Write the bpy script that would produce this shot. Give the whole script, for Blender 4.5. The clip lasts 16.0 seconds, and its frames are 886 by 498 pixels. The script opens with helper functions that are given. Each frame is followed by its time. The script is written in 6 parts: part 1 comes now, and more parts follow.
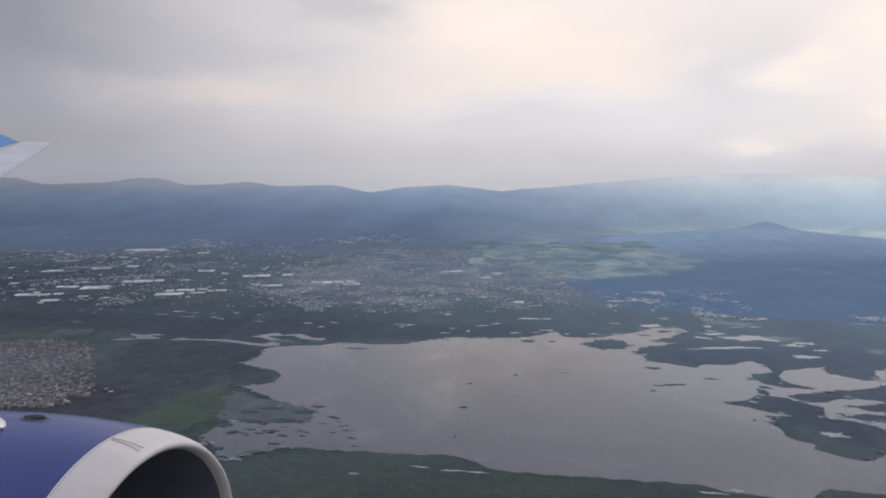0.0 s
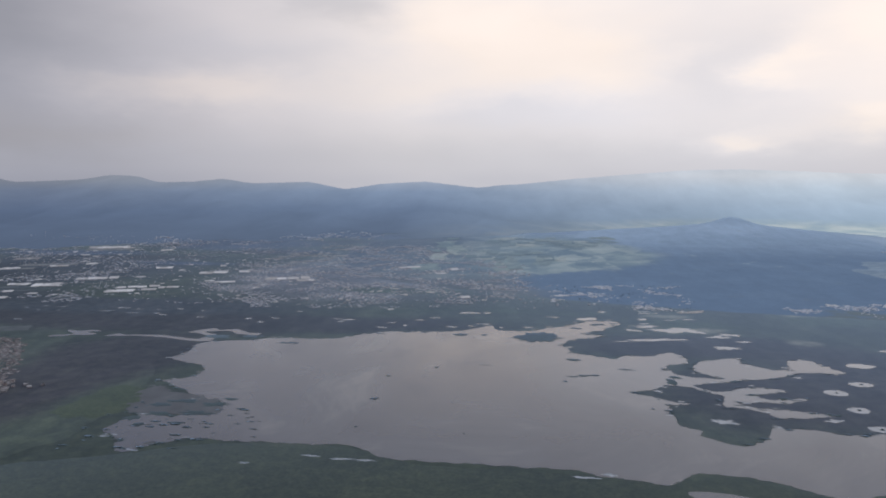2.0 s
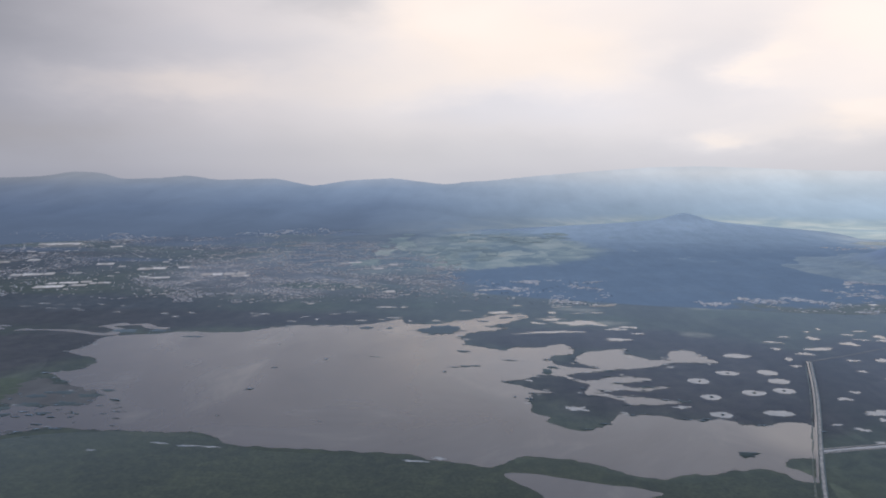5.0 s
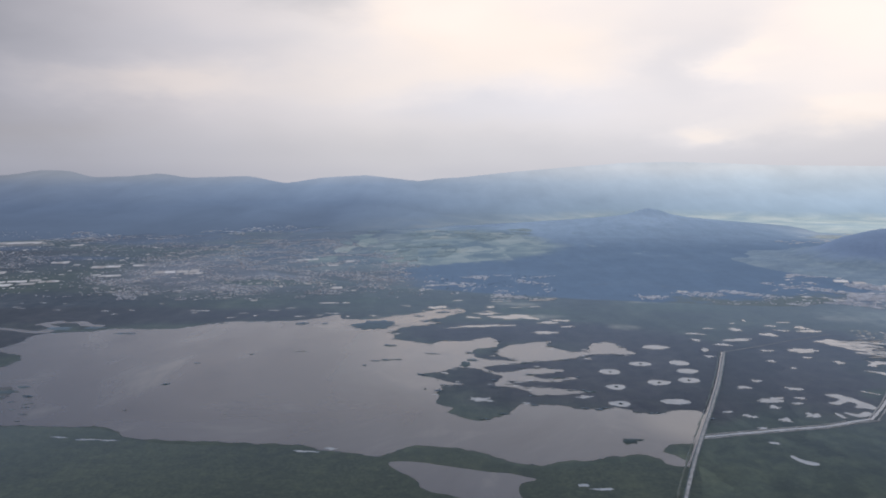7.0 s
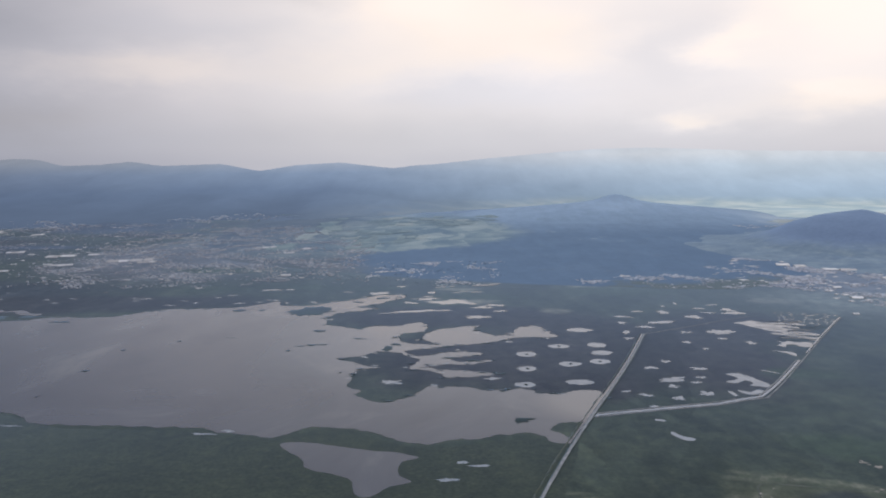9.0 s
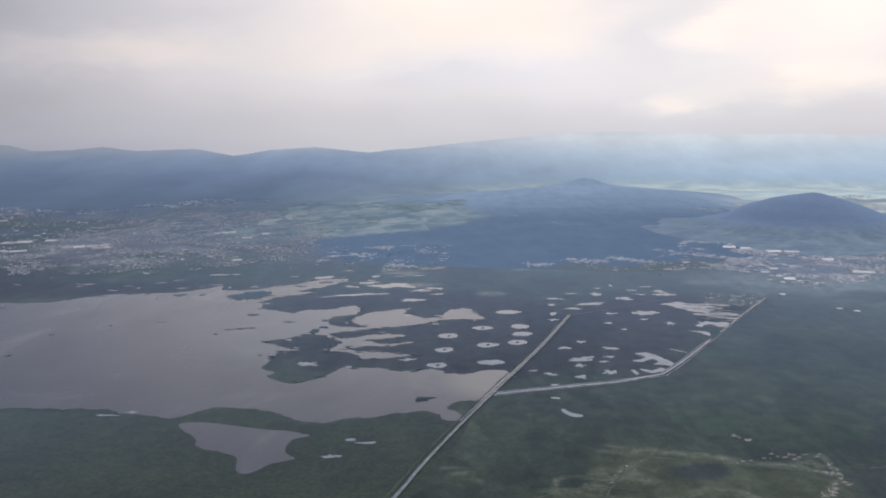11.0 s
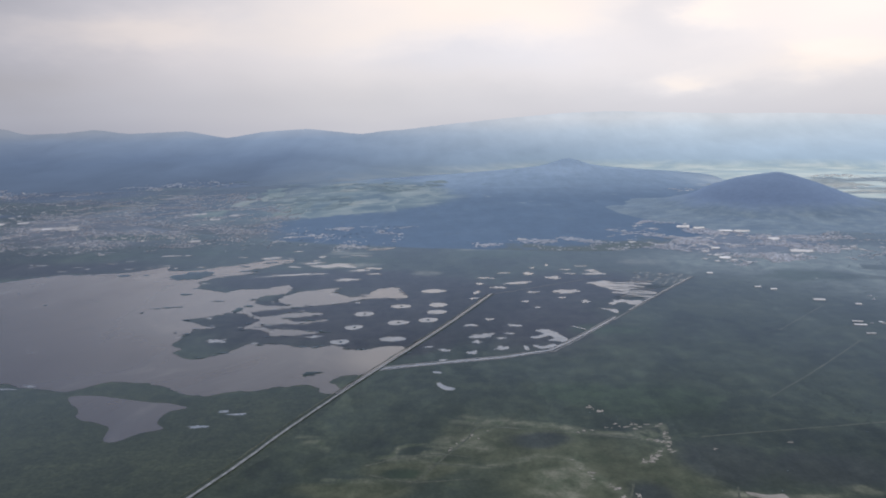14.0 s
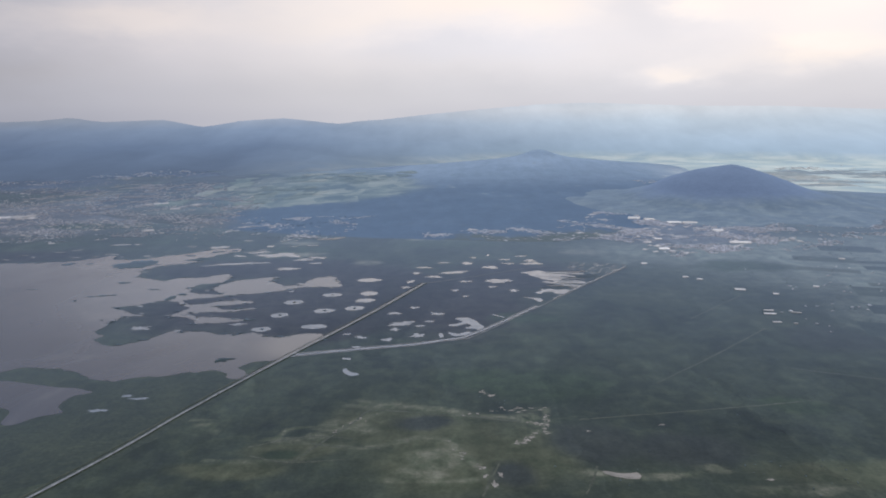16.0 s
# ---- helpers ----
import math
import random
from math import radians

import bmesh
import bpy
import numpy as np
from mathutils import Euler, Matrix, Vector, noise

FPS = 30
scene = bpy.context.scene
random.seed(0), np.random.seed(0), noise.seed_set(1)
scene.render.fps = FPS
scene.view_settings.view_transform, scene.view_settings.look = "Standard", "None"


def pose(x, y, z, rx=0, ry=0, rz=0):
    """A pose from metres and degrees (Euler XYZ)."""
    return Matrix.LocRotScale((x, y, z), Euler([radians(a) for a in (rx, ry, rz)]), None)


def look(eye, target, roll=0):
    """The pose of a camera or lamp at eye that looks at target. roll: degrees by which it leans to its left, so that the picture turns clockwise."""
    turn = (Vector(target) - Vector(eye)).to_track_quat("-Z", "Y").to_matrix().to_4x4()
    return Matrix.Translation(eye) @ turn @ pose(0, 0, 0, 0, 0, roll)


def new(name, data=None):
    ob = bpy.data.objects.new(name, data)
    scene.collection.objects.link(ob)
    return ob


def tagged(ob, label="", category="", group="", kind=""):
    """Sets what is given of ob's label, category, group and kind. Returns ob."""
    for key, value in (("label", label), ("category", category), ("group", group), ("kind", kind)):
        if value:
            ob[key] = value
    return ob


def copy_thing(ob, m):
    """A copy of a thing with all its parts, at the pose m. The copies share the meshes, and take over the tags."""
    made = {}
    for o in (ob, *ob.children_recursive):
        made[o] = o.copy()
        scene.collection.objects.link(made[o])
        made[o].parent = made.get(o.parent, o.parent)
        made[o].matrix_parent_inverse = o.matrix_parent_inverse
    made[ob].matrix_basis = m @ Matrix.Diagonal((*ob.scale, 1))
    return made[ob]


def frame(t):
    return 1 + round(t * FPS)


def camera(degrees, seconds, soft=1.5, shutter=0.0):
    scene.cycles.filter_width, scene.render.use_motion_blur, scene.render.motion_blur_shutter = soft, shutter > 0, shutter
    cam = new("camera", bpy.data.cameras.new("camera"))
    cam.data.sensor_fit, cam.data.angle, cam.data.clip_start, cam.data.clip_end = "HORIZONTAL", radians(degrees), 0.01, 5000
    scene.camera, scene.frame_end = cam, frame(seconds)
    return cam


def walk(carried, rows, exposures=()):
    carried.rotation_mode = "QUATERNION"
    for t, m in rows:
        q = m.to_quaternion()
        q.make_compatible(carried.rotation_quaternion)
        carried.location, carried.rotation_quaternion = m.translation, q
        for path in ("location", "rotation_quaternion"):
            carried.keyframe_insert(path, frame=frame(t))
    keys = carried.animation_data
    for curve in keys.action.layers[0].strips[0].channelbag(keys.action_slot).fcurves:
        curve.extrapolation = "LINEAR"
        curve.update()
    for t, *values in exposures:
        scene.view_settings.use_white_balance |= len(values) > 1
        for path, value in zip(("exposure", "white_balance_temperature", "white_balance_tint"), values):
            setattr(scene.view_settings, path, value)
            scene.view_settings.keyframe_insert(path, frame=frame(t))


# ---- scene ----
cam = camera(64.2, 16.0, 1.9)


def eye_at(t):
    """The aircraft flies an almost straight, level line."""
    u = t / 16
    return (601.00 * u - 28.61 * u * u, -31.39 * u - 38.24 * u * u, 202.57 - 7.30 * u + 7.70 * u * u)


# seconds, yaw, pitch, roll
TURNS = [
    (0.0, 7.56, -4.86, -0.18),
    (0.5, 7.32, -4.97, -0.20),
    (1.0, 7.06, -5.08, -0.13),
    (1.5, 6.76, -5.10, -0.02),
    (2.0, 6.54, -5.12, -0.04),
    (2.5, 6.34, -5.15, -0.01),
    (3.0, 6.15, -5.17, -0.06),
    (3.5, 5.91, -5.20, -0.01),
    (4.0, 5.74, -5.30, -0.07),
    (6.5, 4.32, -5.48, 0.20),
    (7.0, 4.01, -5.65, 0.24),
    (7.5, 3.68, -5.87, 0.30),
    (8.0, 3.41, -6.09, 0.33),
    (8.5, 3.10, -6.40, 0.47),
    (9.0, 2.81, -6.72, 0.55),
    (11.5, 1.69, -8.21, 0.72),
    (12.0, 2.07, -8.37, 0.86),
    (12.5, 2.47, -8.61, 0.95),
    (13.0, 2.48, -8.80, 1.00),
    (13.5, 2.46, -8.97, 0.99),
    (14.0, 2.38, -9.53, 1.05),
    (14.5, 2.21, -9.93, 0.94),
    (15.0, 2.10, -10.28, 0.89),
    (15.5, 1.87, -10.27, 0.72),
    (16.0, 1.44, -10.32, 0.65),
]
walk(cam, [(t, pose(*eye_at(t), 90 + pitch, roll, yaw)) for t, yaw, pitch, roll in TURNS],
     [(0.0, -0.03), (4.0, 0.01), (9.0, 0.05), (13.0, 0.09), (16.0, 0.09)])

# ---- world and sun: high overcast, bright ahead and to the right ----
world = bpy.data.worlds.new("overcast_sky")
scene.world = world
world.use_nodes = True
wn, wl = world.node_tree.nodes, world.node_tree.links
wn.clear()


def wnode(kind, **values):
    n = wn.new(kind)
    for k, v in values.items():
        n.inputs[k].default_value = v
    return n


SUN_AZ, SUN_EL = 20.0, 40.0
w_out, w_bg = wn.new("ShaderNodeOutputWorld"), wnode("ShaderNodeBackground", Strength=1.0)
w_sky = wn.new("ShaderNodeTexSky")
w_sky.sky_type, w_sky.sun_disc = "NISHITA", False
w_sky.sun_elevation, w_sky.sun_rotation = radians(SUN_EL), radians(SUN_AZ)
w_sky.air_density, w_sky.dust_density = 1.0, 3.0
w_dim = wn.new("ShaderNodeVectorMath")
w_dim.operation = "SCALE"
w_dim.inputs["Scale"].default_value = 0.08
wl.new(w_sky.outputs["Color"], w_dim.inputs[0])
w_co = wn.new("ShaderNodeTexCoord")
w_sep = wn.new("ShaderNodeSeparateXYZ")
wl.new(w_co.outputs["Generated"], w_sep.inputs[0])
# cloud base: mauve haze low down, cream above it, grey higher up
w_ramp = wn.new("ShaderNodeValToRGB")
w_ramp.color_ramp.interpolation = "EASE"
for i, (p, c) in enumerate([(0.0, (0.635, 0.645, 0.695)), (0.03, (0.70, 0.702, 0.74)), (0.10, (0.78, 0.758, 0.778)), (0.20, (0.81, 0.77, 0.765)), (0.45, (0.86, 0.88, 0.94)), (1.0, (0.76, 0.84, 0.98))]):
    e = w_ramp.color_ramp.elements[i] if i < 2 else w_ramp.color_ramp.elements.new(p)
    e.position, e.color = p, (*c, 1)
wl.new(w_sep.outputs["Z"], w_ramp.inputs["Fac"])
# soft banks of cloud, stretched along the horizon
w_map = wn.new("ShaderNodeMapping")
w_map.inputs["Scale"].default_value = (1.25, 1.25, 3.2)
w_map.inputs["Location"].default_value = (0.35, 0.1, 0.2)
wl.new(w_co.outputs["Generated"], w_map.inputs["Vector"])
w_noise = wnode("ShaderNodeTexNoise", Scale=1.9, Detail=3.5, Roughness=0.45, Distortion=0.1)
wl.new(w_map.outputs[0], w_noise.inputs["Vector"])
w_c = wn.new("ShaderNodeMapRange")
for k, v in (("From Min", 0.32), ("From Max", 0.70), ("To Min", 0.95), ("To Max", 1.06)):
    w_c.inputs[k].default_value = v
wl.new(w_noise.outputs["Fac"], w_c.inputs["Value"])
# the thin part of the overcast, round the hidden sun
w_dot = wn.new("ShaderNodeVectorMath")
w_dot.operation = "DOT_PRODUCT"
w_dot.inputs[1].default_value = (math.sin(radians(SUN_AZ)) * 0.96, math.cos(radians(SUN_AZ)) * 0.96, 0.28)
wl.new(w_co.outputs["Generated"], w_dot.inputs[0])
w_glow = wn.new("ShaderNodeMapRange")
w_glow.interpolation_type = "SMOOTHSTEP"
for k, v in (("From Min", 0.52), ("From Max", 0.99), ("To Min", 0.62), ("To Max", 1.10)):
    w_glow.inputs[k].default_value = v
wl.new(w_dot.outputs["Value"], w_glow.inputs["Value"])
w_mul = wn.new("ShaderNodeMath")
w_mul.operation = "MULTIPLY"
wl.new(w_c.outputs[0], w_mul.inputs[0])
wl.new(w_glow.outputs[0], w_mul.inputs[1])
# banks and gaps of the overcast: azimuth and elevation, half sizes in degrees, brightness, warmth
BANKS = [(-41, 10.5, 10, 6.0, -0.30, -0.8), (-15, 14.3, 4.0, 1.5, -0.20, -0.7), (-27, 6.9, 6.5, 1.1, 0.20, 1.0), (-38, 3.4, 9, 1.6, -0.08, 0.5), (-20, 10.5, 7, 1.6, -0.07, -0.6), (-4, 12.5, 8, 2.6, 0.10, 1.0), (4, 9.5, 6, 2.0, 0.06, 0.8), (1, 5.8, 8, 1.3, -0.06, -0.9),
         (17, 3.9, 2.2, 0.6, 0.14, 1.1), (19, 8.6, 1.5, 1.0, 0.10, 0.7), (15, 9, 3, 3, -0.07, -0.7), (26, 10, 5, 4, 0.10, 0.7), (26.5, 4.6, 3.8, 0.9, 0.12, 1.0), (12, 1.4, 26, 2.4, -0.17, -0.7), (-9, 7.6, 7, 1.2, 0.05, 0.5)]


def wmath(op, p, q=None, r=None):
    n = wn.new("ShaderNodeMath")
    n.operation = op
    for i, v in enumerate((p, q, r)):
        if isinstance(v, (int, float)):
            n.inputs[i].default_value = v
        elif v is not None:
            wl.new(v, n.inputs[i])
    return n.outputs[0]


w_ruffle = wnode("ShaderNodeTexNoise", Scale=5.5, Detail=5.0, Roughness=0.55)
wl.new(w_map.outputs[0], w_ruffle.inputs["Vector"])
w_ruf = wn.new("ShaderNodeSeparateColor")
wl.new(w_ruffle.outputs["Color"], w_ruf.inputs[0])
w_az = wmath("MULTIPLY_ADD", w_ruf.outputs[0], 12.0, wmath("MULTIPLY", wmath("ARCTAN2", w_sep.outputs["X"], w_sep.outputs["Y"]), 180 / math.pi))
w_el = wmath("MULTIPLY_ADD", w_ruf.outputs[1], 4.5, wmath("MULTIPLY", wmath("ARCSINE", w_sep.outputs["Z"]), 180 / math.pi))
w_gain, w_heat = 1.0, 0.5
for az, el, wide, tall, gain, warmth in BANKS:
    u = wmath("MULTIPLY", wmath("SUBTRACT", w_az, az + 6.0), 1 / wide)
    v = wmath("MULTIPLY", wmath("SUBTRACT", w_el, el + 2.25), 1 / tall)
    near = wmath("EXPONENT", wmath("MULTIPLY", wmath("MULTIPLY_ADD", u, u, wmath("MULTIPLY", v, v)), -0.7))
    w_gain, w_heat = wmath("MULTIPLY_ADD", near, gain, w_gain), wmath("MULTIPLY_ADD", near, 0.5 * warmth, w_heat)
w_mul2 = wn.new("ShaderNodeMath")
w_mul2.operation = "MULTIPLY"
wl.new(w_mul.outputs[0], w_mul2.inputs[0])
wl.new(w_gain, w_mul2.inputs[1])
w_cloud = wn.new("ShaderNodeVectorMath")
w_cloud.operation = "SCALE"
wl.new(w_ramp.outputs["Color"], w_cloud.inputs[0])
wl.new(w_mul2.outputs[0], w_cloud.inputs["Scale"])
w_mix = wn.new("ShaderNodeMix")
w_mix.data_type = "RGBA"
w_mix.inputs["Factor"].default_value = 0.93
wl.new(w_dim.outputs[0], w_mix.inputs["A"])
w_tint = wn.new("ShaderNodeValToRGB")
for i, (p, c) in enumerate([(0.1, (0.945, 0.97, 1.04)), (0.5, (1.0, 0.99, 1.012)), (0.9, (1.05, 0.99, 0.94))]):
    e = w_tint.color_ramp.elements[i] if i < 2 else w_tint.color_ramp.elements.new(p)
    e.position, e.color = p, (*c, 1)
wl.new(w_heat, w_tint.inputs["Fac"])
w_warm = wn.new("ShaderNodeVectorMath")
w_warm.operation = "MULTIPLY"
wl.new(w_cloud.outputs[0], w_warm.inputs[0])
wl.new(w_tint.outputs["Color"], w_warm.inputs[1])
w_side = wn.new("ShaderNodeValToRGB")
for i, (p, c) in enumerate([(0.58, (0.95, 0.975, 1.06)), (0.85, (1.0, 0.99, 1.0)), (1.0, (1.02, 1.0, 0.975))]):
    e = w_side.color_ramp.elements[i] if i < 2 else w_side.color_ramp.elements.new(p)
    e.position, e.color = p, (*c, 1)
wl.new(w_glow.outputs[0], w_side.inputs["Fac"])
w_cool = wn.new("ShaderNodeVectorMath")
w_cool.operation = "MULTIPLY"
wl.new(w_warm.outputs[0], w_cool.inputs[0])
wl.new(w_side.outputs["Color"], w_cool.inputs[1])
wl.new(w_cool.outputs[0], w_mix.inputs["B"])
wl.new(w_mix.outputs["Result"], w_bg.inputs["Color"])
wl.new(w_bg.outputs[0], w_out.inputs["Surface"])

sun = new("sun", bpy.data.lights.new("sun", "SUN"))
sun.data.energy, sun.data.angle, sun.data.color = 0.5, radians(20), (1.0, 0.97, 0.93)
sun.matrix_world = look((0, 0, 400), (-math.sin(radians(SUN_AZ)) * 100, -math.cos(radians(SUN_AZ)) * 100, 400 - 100 * math.tan(radians(SUN_EL))))

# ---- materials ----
# blue sheen at grazing angles imitates distance haze on land, water and towns
HAZE_BLUE = (0.55, 0.74, 1.0)
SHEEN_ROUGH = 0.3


class Mat:
    """A node material, built step by step."""

    def __init__(self, name):
        self.m = bpy.data.materials.new(name)
        self.m.use_nodes = True
        self.n, self.l = self.m.node_tree.nodes, self.m.node_tree.links
        self.b = self.n["Principled BSDF"]
        self.co = self.n.new("ShaderNodeTexCoord").outputs["Object"]

    def noise(self, scale, detail=5.0, rough=0.55, stretch=None, distort=0.0):
        t = self.n.new("ShaderNodeTexNoise")
        t.inputs["Scale"].default_value, t.inputs["Detail"].default_value = scale, detail
        t.inputs["Roughness"].default_value, t.inputs["Distortion"].default_value = rough, distort
        co = self.co
        if stretch:
            mp = self.n.new("ShaderNodeMapping")
            mp.inputs["Scale"].default_value = stretch
            self.l.new(self.co, mp.inputs["Vector"])
            co = mp.outputs[0]
        self.l.new(co, t.inputs["Vector"])
        return t.outputs["Fac"]

    def ramp(self, fac, stops):
        r = self.n.new("ShaderNodeValToRGB")
        for i, (p, c) in enumerate(stops):
            e = r.color_ramp.elements[i] if i < 2 else r.color_ramp.elements.new(p)
            e.position, e.color = p, (*c, 1) if len(c) == 3 else c
        self.l.new(fac, r.inputs["Fac"])
        return r.outputs["Color"]

    def mix(self, fac, a, b, blend="MIX"):
        x = self.n.new("ShaderNodeMix")
        x.data_type, x.blend_type = "RGBA", blend
        for sock, v in (("Factor", fac), ("A", a), ("B", b)):
            if isinstance(v, (int, float)):
                x.inputs[sock].default_value = v
            elif isinstance(v, tuple):
                x.inputs[sock].default_value = (*v, 1)
            else:
                self.l.new(v, x.inputs[sock])
        return x.outputs["Result"]

    def ramp_in(self, value, lo, hi):
        r = self.n.new("ShaderNodeMapRange")
        r.inputs["From Min"].default_value, r.inputs["From Max"].default_value = lo, hi
        self.l.new(value, r.inputs["Value"])
        return r.outputs[0]

    def rand(self):
        return self.n.new("ShaderNodeObjectInfo").outputs["Random"]

    def island(self):
        return self.n.new("ShaderNodeNewGeometry").outputs["Random Per Island"]

    def bump(self, height, strength, distance):
        x = self.n.new("ShaderNodeBump")
        x.inputs["Strength"].default_value, x.inputs["Distance"].default_value = strength, distance
        self.l.new(height, x.inputs["Height"])
        self.l.new(x.outputs[0], self.b.inputs["Normal"])

    def set(self, color=None, **values):
        if color is not None:
            if isinstance(color, tuple):
                self.b.inputs["Base Color"].default_value = (*color, 1)
            else:
                self.l.new(color, self.b.inputs["Base Color"])
        for k, v in values.items():
            k = k.replace("_", " ")
            if isinstance(v, (int, float)):
                self.b.inputs[k].default_value = v
            elif isinstance(v, tuple):
                self.b.inputs[k].default_value = (*v, 1)
            else:
                self.l.new(v, self.b.inputs[k])
        return self


def plant_cover(name, dark, mid, pale, tone=1.0, sheen=1.0, big=0.006, fine=0.35, gloss=0.0):
    """Marsh grass, scrub and weeds: broad stains, patches and tufts."""
    m = Mat(name)
    broad = m.noise(big, 6, 0.6, distort=0.6)
    patch = m.noise(big * 7, 6, 0.62)
    tuft = m.noise(fine, 4, 0.7)
    col = m.ramp(broad, [(0.36, dark), (0.52, mid), (0.68, pale)])
    col2 = m.ramp(patch, [(0.40, dark), (0.53, mid), (0.66, pale)])
    col = m.mix(0.5, col, col2)
    shade = m.ramp(tuft, [(0.3, (0.7 * tone,) * 3), (0.7, (1.22 * tone,) * 3)])
    col = m.mix(1.0, col, shade, "MULTIPLY")
    m.set(col, Roughness=0.6, Sheen_Weight=sheen, Sheen_Roughness=SHEEN_ROUGH, Sheen_Tint=HAZE_BLUE, Specular_Tint=HAZE_BLUE)
    m.b.inputs["Specular IOR Level"].default_value = gloss
    m.bump(tuft, 0.12, 0.8)
    return m.m


REEDBED = plant_cover("reed_bed", (0.024, 0.034, 0.030), (0.032, 0.046, 0.034), (0.044, 0.064, 0.038), big=0.02)
MEADOW = plant_cover("bright_meadow", (0.054, 0.068, 0.042), (0.070, 0.090, 0.050), (0.092, 0.110, 0.062), sheen=0.5, big=0.03)
BANK = plant_cover("bank_grass", (0.046, 0.056, 0.044), (0.060, 0.073, 0.052), (0.082, 0.096, 0.062), big=0.016)


def land_cover():
    """Hillsides: forest above, a patchwork of fields and orchards below, valley fields behind; haze and sunlight are
    painted in.
    """
    m = Mat("hazy_hill_land_cover")
    warp = m.n.new("ShaderNodeTexNoise")
    warp.inputs["Scale"].default_value, warp.inputs["Detail"].default_value, warp.inputs["Roughness"].default_value = 0.011, 7.0, 0.65
    m.l.new(m.co, warp.inputs["Vector"])
    moved = m.n.new("ShaderNodeVectorMath")
    moved.operation = "MULTIPLY_ADD"
    moved.inputs[1].default_value = (170, 320, 0)
    m.l.new(warp.outputs["Color"], moved.inputs[0])
    m.l.new(m.co, moved.inputs[2])
    sep = m.n.new("ShaderNodeSeparateXYZ")
    m.l.new(moved.outputs[0], sep.inputs[0])

    def span(value, lo, hi):
        r = m.n.new("ShaderNodeMapRange")
        r.interpolation_type = "SMOOTHSTEP"
        r.inputs["From Min"].default_value, r.inputs["From Max"].default_value = lo, hi
        m.l.new(value, r.inputs["Value"])
        return r.outputs[0]

    def calc(op, p, q):
        x = m.n.new("ShaderNodeMath")
        x.operation = op
        for i, v in enumerate((p, q)):
            if isinstance(v, (int, float)):
                x.inputs[i].default_value = v
            else:
                m.l.new(v, x.inputs[i])
        return x.outputs[0]

    x = calc("SUBTRACT", sep.outputs["X"], 85.0)
    y = calc("SUBTRACT", sep.outputs["Y"], 160.0)
    t = calc("DIVIDE", calc("SUBTRACT", y, 1000.0), 3000.0)
    edge = m.ramp(t, [((yy - 1000) / 3000, (xx / 1000,) * 3) for yy, xx in EDGE])
    gap = calc("SUBTRACT", x, calc("MULTIPLY", edge, 1000.0))
    front = calc("SUBTRACT", y, calc("MULTIPLY", x, 0.28))
    wood = calc("MULTIPLY", calc("MULTIPLY", span(gap, -45, 60), span(x, 1450, 1200)), span(front, 960, 1020))
    glade = m.ramp(m.noise(0.016, 5, 0.6), [(0.63, (1.0,) * 3), (0.72, (0.25,) * 3)])
    wood = calc("MULTIPLY", wood, glade)
    # fields: each parcel its own crop
    cells = []
    for size in (0.010, 0.021):
        v = m.n.new("ShaderNodeTexVoronoi")
        v.inputs["Scale"].default_value, v.inputs["Randomness"].default_value = size, 1.0
        turn = m.n.new("ShaderNodeMapping")
        turn.inputs["Rotation"].default_value, turn.inputs["Scale"].default_value = (0, 0, 0.15), (1.0, 0.32, 0.0)
        m.l.new(moved.outputs[0] if size > 0.02 else m.co, turn.inputs["Vector"])
        m.l.new(turn.outputs[0], v.inputs["Vector"])
        cells.append(v.outputs["Color"])
    mosaic = m.mix(0.5, cells[0], cells[1])
    soft = m.noise(0.006, 5, 0.55, distort=0.5)
    crop = m.ramp(mosaic, [(0.36, HAZY_FARM_TONES[0]), (0.5, HAZY_FARM_TONES[1]), (0.64, HAZY_FARM_TONES[2])])
    crop2 = m.ramp(soft, [(0.38, HAZY_FARM_TONES[0]), (0.52, HAZY_FARM_TONES[1]), (0.66, HAZY_FARM_TONES[2])])
    crop = m.mix(0.5, crop, crop2)
    # valley fields: sunlight and haze painted in as pale tones
    hazy_hay = m.mix(0.5, m.ramp(mosaic, [(0.3, SUNLIT_VALLEY_TONES[0]), (0.5, SUNLIT_VALLEY_TONES[1]), (0.7, SUNLIT_VALLEY_TONES[2])]), m.ramp(soft, [(0.4, SUNLIT_VALLEY_TONES[0]), (0.52, SUNLIT_VALLEY_TONES[1]), (0.64, SUNLIT_VALLEY_TONES[2])]))
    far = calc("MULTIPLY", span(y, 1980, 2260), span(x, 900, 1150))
    col = m.mix(far, crop, hazy_hay)
    trees = m.mix(m.noise(0.03, 5, 0.6), HAZY_FOREST_TONES[0], HAZY_FOREST_TONES[1])
    # haze painted over the far fields, growing with distance
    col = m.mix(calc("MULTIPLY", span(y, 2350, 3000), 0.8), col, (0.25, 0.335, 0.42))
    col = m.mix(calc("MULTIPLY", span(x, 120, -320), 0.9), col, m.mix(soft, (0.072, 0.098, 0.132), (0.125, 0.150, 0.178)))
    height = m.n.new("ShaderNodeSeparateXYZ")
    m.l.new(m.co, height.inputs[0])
    # haze painted into the forest: paler with height and distance
    haze_fade = calc("MULTIPLY", span(calc("ADD", height.outputs["Z"], calc("MULTIPLY", soft, 30.0)), 14, 62), 1.0)
    haze_fade = calc("MAXIMUM", haze_fade, calc("MULTIPLY", span(y, 1750, 2850), 0.85))
    trees = m.mix(haze_fade, trees, (0.35, 0.455, 0.555))
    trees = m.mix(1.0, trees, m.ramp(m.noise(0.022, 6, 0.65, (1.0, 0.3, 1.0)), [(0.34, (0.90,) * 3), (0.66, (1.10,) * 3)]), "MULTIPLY")
